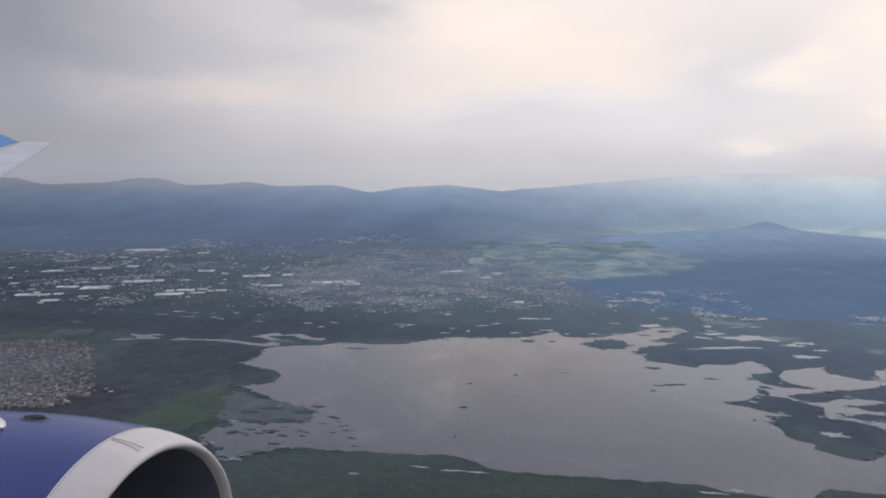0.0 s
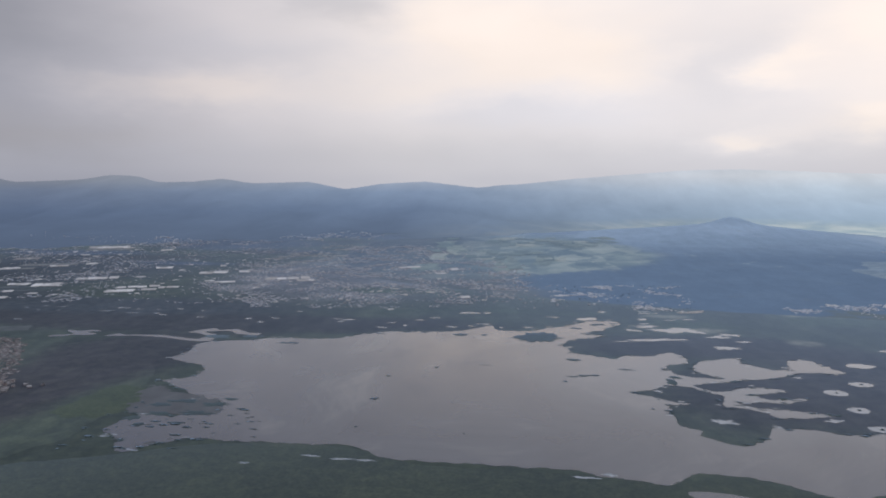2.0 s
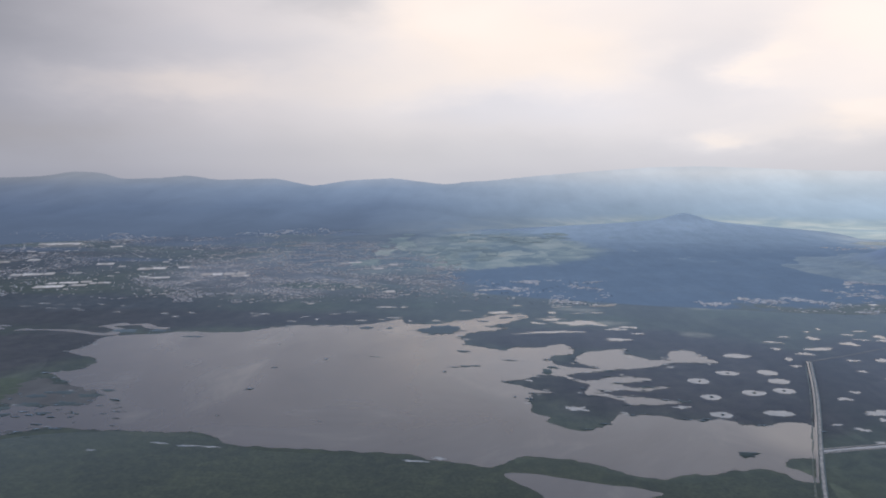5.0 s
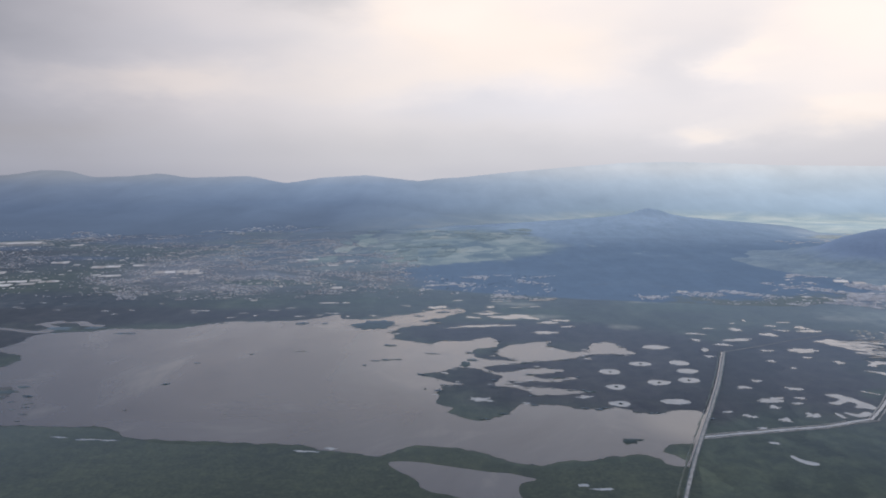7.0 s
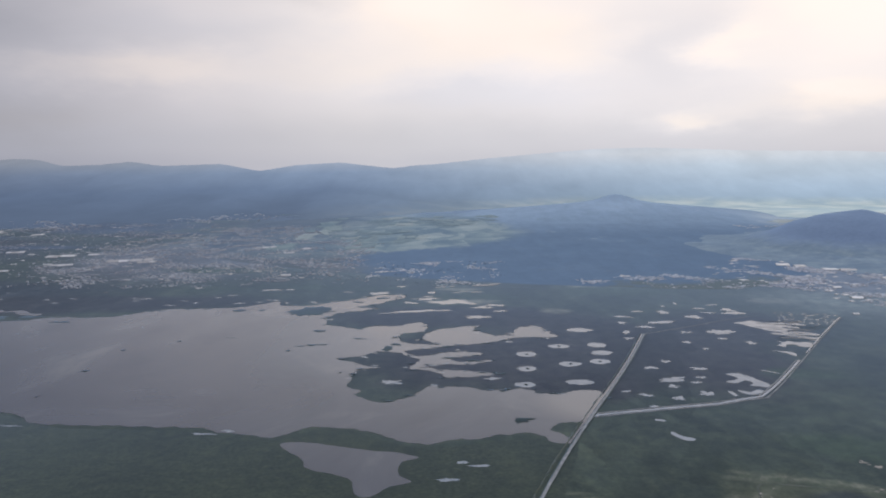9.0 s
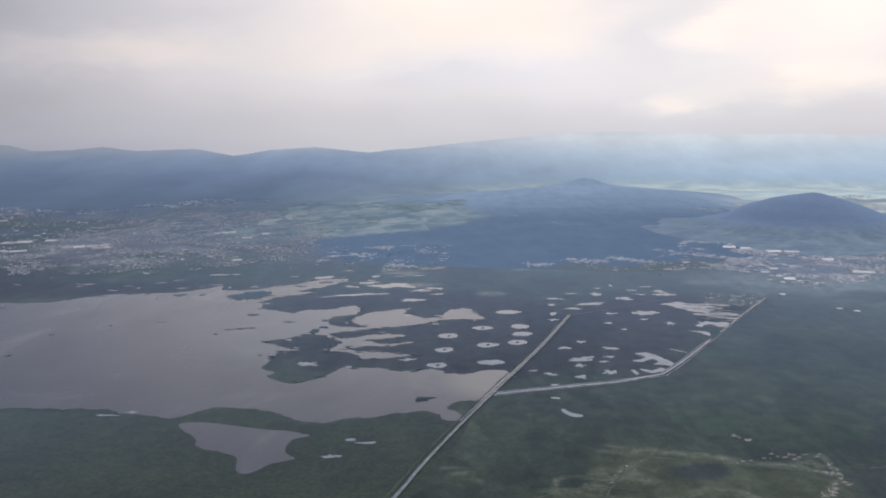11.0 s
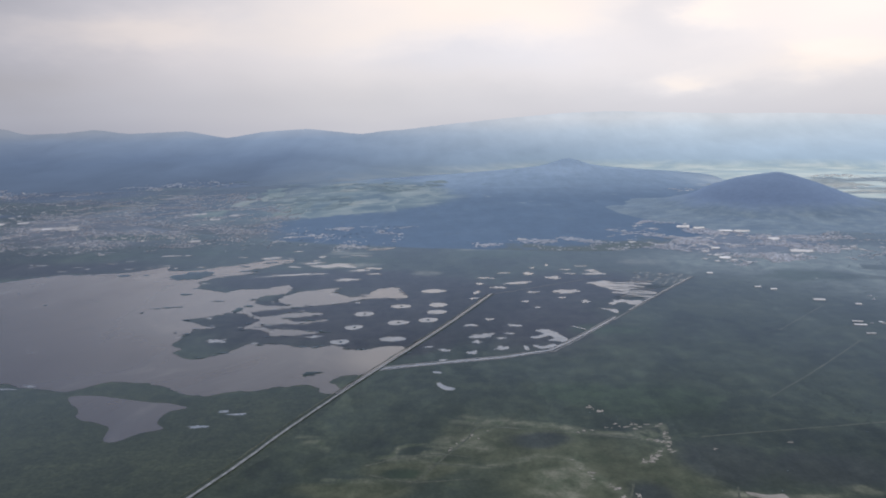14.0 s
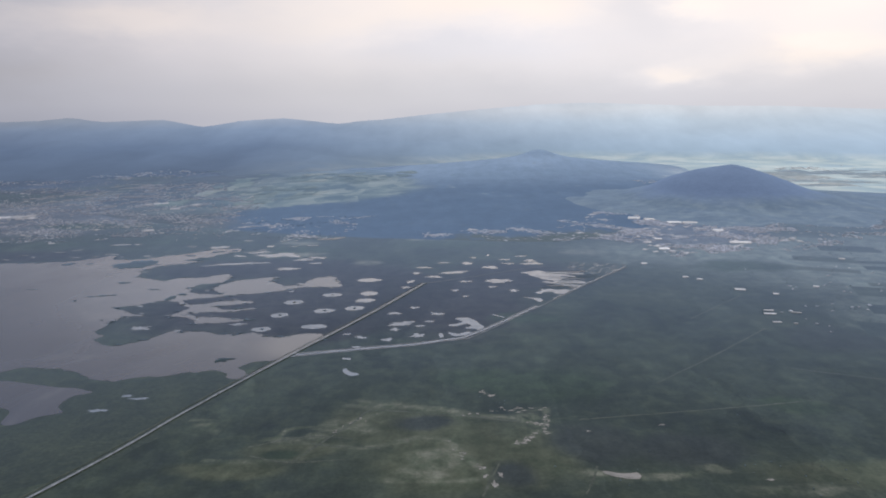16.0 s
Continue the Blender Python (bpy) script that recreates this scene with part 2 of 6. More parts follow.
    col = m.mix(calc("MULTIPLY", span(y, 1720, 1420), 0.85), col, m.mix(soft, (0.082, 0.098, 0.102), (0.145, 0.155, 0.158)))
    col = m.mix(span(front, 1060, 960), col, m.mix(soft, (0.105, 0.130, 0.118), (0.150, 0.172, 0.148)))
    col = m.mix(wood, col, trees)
    grain = m.ramp(m.noise(0.09, 4, 0.6), [(0.3, (0.92,) * 3), (0.7, (1.07,) * 3)])
    col = m.mix(1.0, col, grain, "MULTIPLY")
    m.set(col, Roughness=0.8, Sheen_Weight=0.32, Sheen_Roughness=0.5, Sheen_Tint=HAZE_BLUE)
    m.b.inputs["Specular IOR Level"].default_value = 0.0
    return m.m


# where the forest begins on the slope: y, x
EDGE = [(1000, 330), (1100, 270), (1200, 190), (1300, 100), (1480, 50), (1620, 70), (1690, 250), (1850, 400), (2080, 450), (2500, 350), (2760, 270), (4000, 270)]
# distance haze is painted into these bluish tones
HAZY_FOREST_TONES = ((0.094, 0.148, 0.218), (0.124, 0.188, 0.268))
HAZY_FARM_TONES = ((0.135, 0.198, 0.228), (0.225, 0.292, 0.292), (0.44, 0.49, 0.44))
SUNLIT_VALLEY_TONES = ((0.38, 0.47, 0.54), (0.52, 0.60, 0.62), (0.78, 0.79, 0.70))
HAZY_ORCHARD_TONES = ((0.085, 0.126, 0.160), (0.130, 0.176, 0.205), (0.25, 0.295, 0.305))
HAZY_FOOT_TONES = ((0.135, 0.185, 0.225), (0.195, 0.252, 0.275), (0.32, 0.37, 0.36))
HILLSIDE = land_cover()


def cone_cover():
    """The cone: forest, thinning out into orchards round the foot, with blue haze painted in."""
    m = Mat("hazy_cone_land_cover")
    sep = m.n.new("ShaderNodeSeparateXYZ")
    m.l.new(m.co, sep.inputs[0])
    jit = m.n.new("ShaderNodeMath")
    jit.operation = "MULTIPLY_ADD"
    jit.inputs[1].default_value = 26.0
    m.l.new(m.noise(0.014, 6, 0.65), jit.inputs[0])
    m.l.new(sep.outputs["Z"], jit.inputs[2])
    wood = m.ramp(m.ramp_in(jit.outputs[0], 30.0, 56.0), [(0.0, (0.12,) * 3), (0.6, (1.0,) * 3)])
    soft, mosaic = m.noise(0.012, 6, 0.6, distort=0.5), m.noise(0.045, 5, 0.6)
    crop = m.mix(0.5, m.ramp(soft, [(0.38, HAZY_FOOT_TONES[0]), (0.52, HAZY_FOOT_TONES[1]), (0.66, HAZY_FOOT_TONES[2])]), m.ramp(mosaic, [(0.38, HAZY_FOOT_TONES[0]), (0.52, HAZY_FOOT_TONES[1]), (0.66, HAZY_FOOT_TONES[2])]))
    # the trees' pale blue is haze put into the colour
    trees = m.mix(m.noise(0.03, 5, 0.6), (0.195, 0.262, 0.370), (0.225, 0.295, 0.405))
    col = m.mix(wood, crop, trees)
    col = m.mix(1.0, col, m.ramp(m.noise(0.10, 4, 0.6), [(0.3, (0.93,) * 3), (0.7, (1.06,) * 3)]), "MULTIPLY")
    m.set(col, Roughness=0.8, Sheen_Weight=0.42, Sheen_Roughness=0.5, Sheen_Tint=HAZE_BLUE)
    m.b.inputs["Specular IOR Level"].default_value = 0.0
    return m.m


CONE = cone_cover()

# x, y, half sizes and growth of the larger stains on the plain
BLOTCHES = [(535, 375, 62, 42, "pasture"), (585, 330, 75, 58, "pasture"), (470, 342, 36, 18, "pasture"), (430, 318, 40, 14, "pasture"), (640, 455, 60, 40, "green"), (587, 470, 46, 30, "green"), (813, 411, 28, 18, "green"), (800, 318, 60, 20, "pasture"), (760, 296, 34, 8, "dry"), (640, 640, 44, 24, "green"), (545, 384, 26, 14, "shrub"),
            (655, 355, 34, 34, "shrub"), (604, 308, 16, 20, "shrub"), (715, 345, 46, 26, "shrub"), (918, 570, 52, 50, "shrub"), (460, 336, 14, 9, "green"), (508, 410, 22, 6, "dry"), (545, 409, 24, 5, "dry"), (580, 398, 20, 4, "dry"), (485, 378, 10, 8, "dry"),
            (560, 333, 20, 15, "dry"), (552, 314, 18, 10, "dry"), (614, 394, 13, 11, "dry"), (500, 374, 16, 9, "dry"), (455, 358, 12, 5, "dry"), (400, 380, 10, 5, "dry"), (690, 309, 30, 5, "dry"), (650, 316, 10, 4, "dry"), (724, 321, 14, 6, "dry"), (474, 362, 9, 5, "dry")]
# worn field edges and cattle paths: plan points and half width
WORN_LINES = [([(494, 420), (518, 415), (542, 409), (561, 405), (583, 396), (608, 392)], 4.0), ([(471, 328), (478, 349), (485, 369), (497, 384), (515, 400)], 2.6), ([(414, 330), (441, 327), (471, 328)], 2.2), ([(450, 355), (476, 351), (508, 344), (536, 355)], 2.4),
              ([(450, 355), (455, 372), (466, 376), (485, 369)], 2.2), ([(529, 355), (543, 361), (564, 356), (575, 334), (589, 306)], 3.4), ([(383, 389), (401, 380), (410, 367)], 2.2), ([(589, 306), (560, 303), (530, 304)], 2.6), ([(607, 351), (620, 369), (628, 368)], 2.4),
              ([(611, 407), (631, 407), (627, 379), (612, 385)], 2.6), ([(646, 317), (681, 309), (696, 308), (724, 321)], 2.4)]
FAR_BLOTCHES = [(434, 938, 26, 20, "straw"), (300, 1110, 40, 16, "straw"), (520, 1130, 50, 14, "straw"), (760, 1010, 40, 22, "straw"), (312, 1047, 80, 34, "green"), (549, 1085, 100, 44, "green"), (725, 1160, 70, 26, "hazy_hay"), (332, 1005, 24, 20, "straw"), (56, 1136, 70, 34, "green"), (-87, 1114, 80, 26, "green"), (164, 1118, 60, 24, "green"),
                (1060, 540, 90, 40, "hazy_hay"), (1000, 470, 60, 20, "green"), (1300, 900, 420, 260, "hazy_hay"), (1150, 800, 120, 50, "hazy_hay"), (1000, 1010, 280, 150, "hazy_hay"), (1250, 650, 300, 130, "hazy_hay"), (960, 900, 90, 40, "green"), (-440, 990, 330, 110, "wet"), (-400, 800, 130, 110, "wet"), (-420, 640, 90, 130, "wet"), (-780, 1010, 220, 100, "wet"), (-1050, 1200, 300, 110, "dusk"), (-620, 1110, 420, 90, "dusk"), (-300, 1560, 330, 420, "built"), (-1150, 1600, 520, 420, "dusk"), (-900, 2350, 330, 260, "copse"), (-1300, 1980, 300, 90, "copse"), (-620, 2080, 150, 60, "copse"), (-1350, 2700, 600, 330, "copse"), (-300, 2750, 420, 180, "copse"), (-780, 1740, 190, 40, "copse"), (-640, 720, 120, 110, "built"), (-80, 1900, 420, 330, "farm"), (80, 1480, 170, 150, "farm"), (440, 1225, 90, 44, "wood"), (560, 1190, 110, 56, "wood"), (700, 1165, 120, 46, "wood"), (850, 1165, 100, 50, "wood"), (300, 1290, 90, 50, "wood"), (960, 1220, 170, 190, "built"), (-350, 2480, 420, 60, "wet"), (-1000, 1880, 260, 45, "wet"), (-700, 2050, 200, 50, "wet"), (-150, 1330, 160, 50, "green")]
WET = [(340, 690, 160, 130), (450, 800, 130, 130), (560, 700, 110, 150), (300, 900, 190, 80), (650, 850, 100, 100), (-400, 750, 100, 130), (-300, 1000, 380, 70), (420, 620, 80, 60)]
FAR_BLOTCHES = [(*w, "wet") for w in WET] + FAR_BLOTCHES
# the hay, wood, farm and copse tones have distance haze painted in
GROWTH = {"damp": ((0.034, 0.050, 0.038), (0.050, 0.068, 0.046)), "dusk": ((0.040, 0.048, 0.056), (0.074, 0.080, 0.084)), "dry": ((0.092, 0.112, 0.072), (0.225, 0.226, 0.170)), "pasture": ((0.072, 0.085, 0.055), (0.118, 0.128, 0.084)), "shrub": ((0.052, 0.061, 0.057), (0.070, 0.081, 0.070)), "green": ((0.048, 0.064, 0.047), (0.066, 0.090, 0.058)), "wet": ((0.038, 0.036, 0.040), (0.058, 0.057, 0.054)), "wood": ((0.066, 0.094, 0.130), (0.088, 0.120, 0.160)), "straw": ((0.14, 0.148, 0.118), (0.26, 0.258, 0.205)), "farm": ((0.088, 0.122, 0.142), (0.21, 0.245, 0.245)), "hazy_hay": ((0.128, 0.156, 0.140), (0.225, 0.250, 0.215)), "built": ((0.098, 0.108, 0.120), (0.180, 0.182, 0.190)), "copse": ((0.056, 0.074, 0.108), (0.080, 0.102, 0.138))}


def plain_material():
    """The marsh plain: grass and scrub with wet, green, mown and worn stretches."""
    m = Mat("marsh_plain")
    broad, patch_, tuft = m.noise(0.009, 6, 0.6, distort=0.6), m.noise(0.063, 6, 0.62), m.noise(0.35, 4, 0.7)
    stops = [(0.044, 0.055, 0.049), (0.063, 0.079, 0.060), (0.092, 0.109, 0.074)]
    col = m.mix(0.5, m.ramp(broad, list(zip((0.36, 0.52, 0.68), stops))), m.ramp(patch_, list(zip((0.40, 0.53, 0.66), stops))))
    worn = m.ramp(m.noise(0.085, 7, 0.7, (1.0, 0.8, 1.0), 0.8), [(0.44, (0.0,) * 3), (0.55, (1.0,) * 3)])
    grown = {}
    for key in ("growth_dark", "growth_pale", "dry_cover"):
        grown[key] = m.n.new("ShaderNodeAttribute")
        grown[key].attribute_name = key
    spread = m.ramp(patch_, [(0.38, (0.0,) * 3), (0.66, (1.0,) * 3)])
    shade = m.mix(spread, grown["growth_dark"].outputs["Color"], grown["growth_pale"].outputs["Color"])
    col = m.mix(grown["growth_dark"].outputs["Alpha"], col, shade)
    dry = m.mix(spread, *GROWTH["dry"])
    col = m.mix(m.mix(1.0, m.mix(0.4, worn, (1.0, 1.0, 1.0)), grown["dry_cover"].outputs["Fac"], "MULTIPLY"), col, dry)
    col = m.mix(1.0, col, m.ramp(tuft, [(0.3, (0.84,) * 3), (0.7, (1.14,) * 3)]), "MULTIPLY")
    col = m.mix(1.0, col, m.ramp(m.noise(0.05, 6, 0.6, (1.0, 0.45, 1.0)), [(0.34, (0.84,) * 3), (0.66, (1.17,) * 3)]), "MULTIPLY")
    # parcels: each mown, grazed or left in its own way
    bent = m.n.new("ShaderNodeTexNoise")
    bent.inputs["Scale"].default_value, bent.inputs["Detail"].default_value = 0.02, 4.0
    m.l.new(m.co, bent.inputs["Vector"])
    moved = m.n.new("ShaderNodeVectorMath")
    moved.operation = "MULTIPLY_ADD"
    moved.inputs[1].default_value = (36, 36, 0)
    m.l.new(bent.outputs["Color"], moved.inputs[0])
    m.l.new(m.co, moved.inputs[2])
    for size, low, high in ((0.009, 0.86, 1.16), (0.026, 0.91, 1.10)):
        turn = m.n.new("ShaderNodeMapping")
        turn.inputs["Rotation"].default_value, turn.inputs["Scale"].default_value = (0, 0, -0.35), (1.0, 0.42, 0.0)
        m.l.new(moved.outputs[0], turn.inputs["Vector"])
        plot = m.n.new("ShaderNodeTexVoronoi")
        plot.distance = "CHEBYCHEV"
        plot.inputs["Scale"].default_value = size
        m.l.new(turn.outputs[0], plot.inputs["Vector"])
        col = m.mix(1.0, col, m.ramp(plot.outputs["Color"], [(0.2, (low,) * 3), (0.8, (high,) * 3)]), "MULTIPLY")
    # sheen weighted by place to imitate haze: stronger eastward and far off
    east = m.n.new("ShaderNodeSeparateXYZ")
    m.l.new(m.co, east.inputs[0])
    haze_weight = m.ramp(m.ramp_in(east.outputs["X"], -1100.0, 900.0), [(0.0, (0.12,) * 3), (0.35, (0.40,) * 3), (0.65, (0.92,) * 3), (0.9, (1.0,) * 3)])
    haze_weight = m.mix(1.0, haze_weight, m.ramp(m.ramp_in(east.outputs["Y"], 250.0, 900.0), [(0.0, (0.64,) * 3), (0.4, (0.95,) * 3), (1.0, (1.0,) * 3)]), "MULTIPLY")
    m.set(col, Roughness=0.6, Sheen_Weight=m.mix(1.0, haze_weight, m.ramp(m.ramp_in(east.outputs["Y"], 1200.0, 2200.0), [(0.0, (0.0,) * 3), (1.0, (0.3,) * 3)]), "ADD"), Sheen_Roughness=SHEEN_ROUGH, Sheen_Tint=HAZE_BLUE, Specular_Tint=HAZE_BLUE)
    m.b.inputs["Specular IOR Level"].default_value = 0.0
    m.bump(tuft, 0.1, 0.8)
    return m.m


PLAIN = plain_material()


NEAR_STOPS = [(0.0, (0.052, 0.066, 0.058)), (0.4, (0.062, 0.078, 0.064)), (0.75, (0.076, 0.092, 0.070)), (1.0, (0.100, 0.112, 0.085))]


def field_material(name="field_parcels", stops=NEAR_STOPS, sheen=1.0):
    m = Mat(name)
    col = m.ramp(m.rand(), stops)
    col = m.mix(1.0, col, m.ramp(m.noise(0.05, 5, 0.6), [(0.3, (0.7,) * 3), (0.7, (1.3,) * 3)]), "MULTIPLY")
    m.set(col, Roughness=0.6, Sheen_Weight=sheen, Sheen_Roughness=SHEEN_ROUGH, Sheen_Tint=HAZE_BLUE, Specular_Tint=HAZE_BLUE)
    m.b.inputs["Specular IOR Level"].default_value = 0.0
    return m.m


FIELD = field_material()
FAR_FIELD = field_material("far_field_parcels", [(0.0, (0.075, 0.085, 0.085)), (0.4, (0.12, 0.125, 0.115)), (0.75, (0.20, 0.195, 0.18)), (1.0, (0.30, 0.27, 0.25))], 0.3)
# pale parcels that imitate sunlight and haze over the valley
SUNLIT_FIELD = field_material("sunlit_haze_parcels", [(0.0, (0.34, 0.41, 0.44)), (0.4, (0.40, 0.46, 0.46)), (0.75, (0.46, 0.50, 0.47)), (1.0, (0.60, 0.61, 0.54))], 0.15)


def water_material():
    """Shallow, silty water: grey, with paler mud towards the dike."""
    m = Mat("muddy_lake_water")
    silt = m.noise(0.0075, 6, 0.56, (1.0, 0.6, 1.0), 1.3)
    col = m.ramp(silt, [(0.38, (0.022, 0.032, 0.056)), (0.56, (0.036, 0.047, 0.072)), (0.72, (0.098, 0.104, 0.118))])
    gap = m.n.new("ShaderNodeVectorMath")
    gap.operation = "DISTANCE"
    gap.inputs[1].default_value = (432, 560, 0)
    m.l.new(m.co, gap.inputs[0])
    near = m.n.new("ShaderNodeMapRange")
    near.interpolation_type = "SMOOTHSTEP"
    for k, v in (("From Min", 70.0), ("From Max", 25.0)):
        near.inputs[k].default_value = v
    m.l.new(gap.outputs["Value"], near.inputs["Value"])
    col = m.mix(near.outputs[0], col, (0.17, 0.162, 0.158))
    # sheltered bays paled to imitate a brighter sky reflection
    gap2 = m.n.new("ShaderNodeVectorMath")
    gap2.operation = "DISTANCE"
    gap2.inputs[1].default_value = (330, 830, 0)
    m.l.new(m.co, gap2.inputs[0])
    bays = m.n.new("ShaderNodeMapRange")
    bays.interpolation_type = "SMOOTHSTEP"
    for k, v in (("From Min", 330.0), ("From Max", 110.0), ("To Max", 0.75)):
        bays.inputs[k].default_value = v
    m.l.new(gap2.outputs["Value"], bays.inputs["Value"])
    col = m.mix(bays.outputs[0], col, (0.125, 0.148, 0.180))
    # the sheen adds a blue veil over the water, as haze would
    m.set(col, Roughness=m.ramp(m.noise(0.02, 5, 0.6, (1, 0.5, 1)), [(0.35, (0.10,) * 3), (0.7, (0.24,) * 3)]), IOR=1.40, Sheen_Weight=0.25, Sheen_Roughness=SHEEN_ROUGH, Sheen_Tint=HAZE_BLUE)
    m.bump(m.noise(0.9, 3, 0.6, (1.0, 2.2, 1.0)), 0.05, 0.12)
    return m.m


WATER = water_material()


def pond_material():
    """Very shallow, sheltered water, the bright sky reflection painted into its pale base."""
    m = Mat("sky_painted_pond_water")
    col = m.ramp(m.noise(0.05, 5, 0.6), [(0.35, (0.160, 0.205, 0.255)), (0.68, (0.255, 0.30, 0.35))])
    m.set(col, Roughness=0.08, IOR=1.36)
    return m.m


POND = pond_material()


def ground_stone(name, a, b, scale=0.4, rough=0.9):
    m = Mat(name)
    m.set(m.ramp(m.noise(scale, 6, 0.65), [(0.35, a), (0.68, b)]), Roughness=rough)
    m.bump(m.noise(scale * 4, 4, 0.6), 0.4, 0.1)
    return m.m


DIRT_ROAD = ground_stone("pale_dirt_road", (0.175, 0.185, 0.195), (0.375, 0.388, 0.398), 0.22)
TRACK = plant_cover("grassy_track", (0.075, 0.086, 0.062), (0.115, 0.122, 0.090), (0.17, 0.17, 0.13), big=0.03)
SALT = ground_stone("dried_salt_mud", (0.24, 0.23, 0.20), (0.42, 0.39, 0.35), 0.15)


def painted(name, stops, rough, grime=0.12, island=False, metal=0.0, gloss=0.5, sheen=0.0):
    """Walls and roofs: a colour for each piece, weathered."""
    m = Mat(name)
    col = m.ramp(m.island() if island else m.rand(), stops)
    col = m.mix(1.0, col, m.ramp(m.noise(0.7, 5, 0.65), [(0.3, (1 - 2.5 * grime,) * 3), (0.65, (1.05,) * 3)]), "MULTIPLY")
    m.set(col, Roughness=rough, Metallic=metal, Sheen_Weight=sheen, Sheen_Roughness=SHEEN_ROUGH, Sheen_Tint=HAZE_BLUE)
    m.b.inputs["Specular IOR Level"].default_value = gloss
    return m.m


WALL_STOPS = [(0.0, (0.29, 0.275, 0.29)), (0.3, (0.21, 0.205, 0.215)), (0.5, (0.36, 0.34, 0.35)), (0.7, (0.29, 0.245, 0.245)), (0.85, (0.62, 0.61, 0.61)), (1.0, (0.22, 0.215, 0.23))]
ROOF_STOPS = [(0.0, (0.24, 0.235, 0.24)), (0.35, (0.31, 0.30, 0.30)), (0.55, (0.28, 0.23, 0.215)), (0.75, (0.38, 0.37, 0.37)), (0.9, (0.60, 0.59, 0.58)), (1.0, (0.28, 0.28, 0.285))]
TOWN_STOPS = [(0.0, (0.42, 0.43, 0.47)), (0.3, (0.40, 0.41, 0.44)), (0.5, (0.56, 0.55, 0.56)), (0.68, (0.58, 0.51, 0.49)), (0.82, (0.46, 0.48, 0.52)), (0.87, (0.86, 0.85, 0.83)), (1.0, (0.92, 0.91, 0.90))]
EAST_STOPS = [(0.0, (0.46, 0.49, 0.54)), (0.3, (0.55, 0.54, 0.56)), (0.5, (0.48, 0.50, 0.54)), (0.60, (0.86, 0.86, 0.87)), (0.8, (0.60, 0.57, 0.57)), (0.85, (0.92, 0.92, 0.92)), (1.0, (0.92, 0.92, 0.92))]
HOUSE_WALL = painted("rendered_wall", WALL_STOPS, 0.85, gloss=0.15)
HOUSE_ROOF = painted("concrete_roof", ROOF_STOPS, 0.85, gloss=0.15)
# far towns: blue sheen put on the blocks in place of haze
TOWN = painted("town_blocks", TOWN_STOPS, 0.9, island=True, gloss=0.0, sheen=0.8)
PALE_TOWN = painted("pale_town_blocks", EAST_STOPS, 0.9, island=True, gloss=0.0, sheen=0.8)
PALE_ROOF = painted("pale_sheet_roof", [(0.0, (0.50, 0.48, 0.47)), (0.5, (0.68, 0.67, 0.66)), (1.0, (0.86, 0.85, 0.84))], 0.45)
WHITE_TOWN = painted("white_town_blocks", [(0.0, (0.62, 0.64, 0.67)), (0.4, (0.74, 0.75, 0.77)), (0.55, (0.90, 0.90, 0.91)), (0.7, (0.60, 0.58, 0.59)), (1.0, (0.93, 0.93, 0.93))], 0.9, island=True, gloss=0.0, sheen=0.5)
PALE_WALL = painted("pale_barn_wall", [(0.0, (0.42, 0.41, 0.40)), (1.0, (0.60, 0.58, 0.56))], 0.8)
TANK = painted("dull_dark_plastic", [(0.0, (0.08, 0.08, 0.085)), (1.0, (0.12, 0.12, 0.12))], 0.7)


def foliage():
    m = Mat("hazy_tree_foliage")
    # crowns tinted pale blue in place of haze between them and the eye
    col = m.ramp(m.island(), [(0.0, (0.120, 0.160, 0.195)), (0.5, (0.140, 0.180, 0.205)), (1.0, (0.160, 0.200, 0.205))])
    m.set(col, Roughness=0.9, Sheen_Weight=1.0, Sheen_Roughness=SHEEN_ROUGH, Sheen_Tint=HAZE_BLUE)
    m.b.inputs["Specular IOR Level"].default_value = 0.0
    return m.m


HAZY_FOLIAGE = foliage()


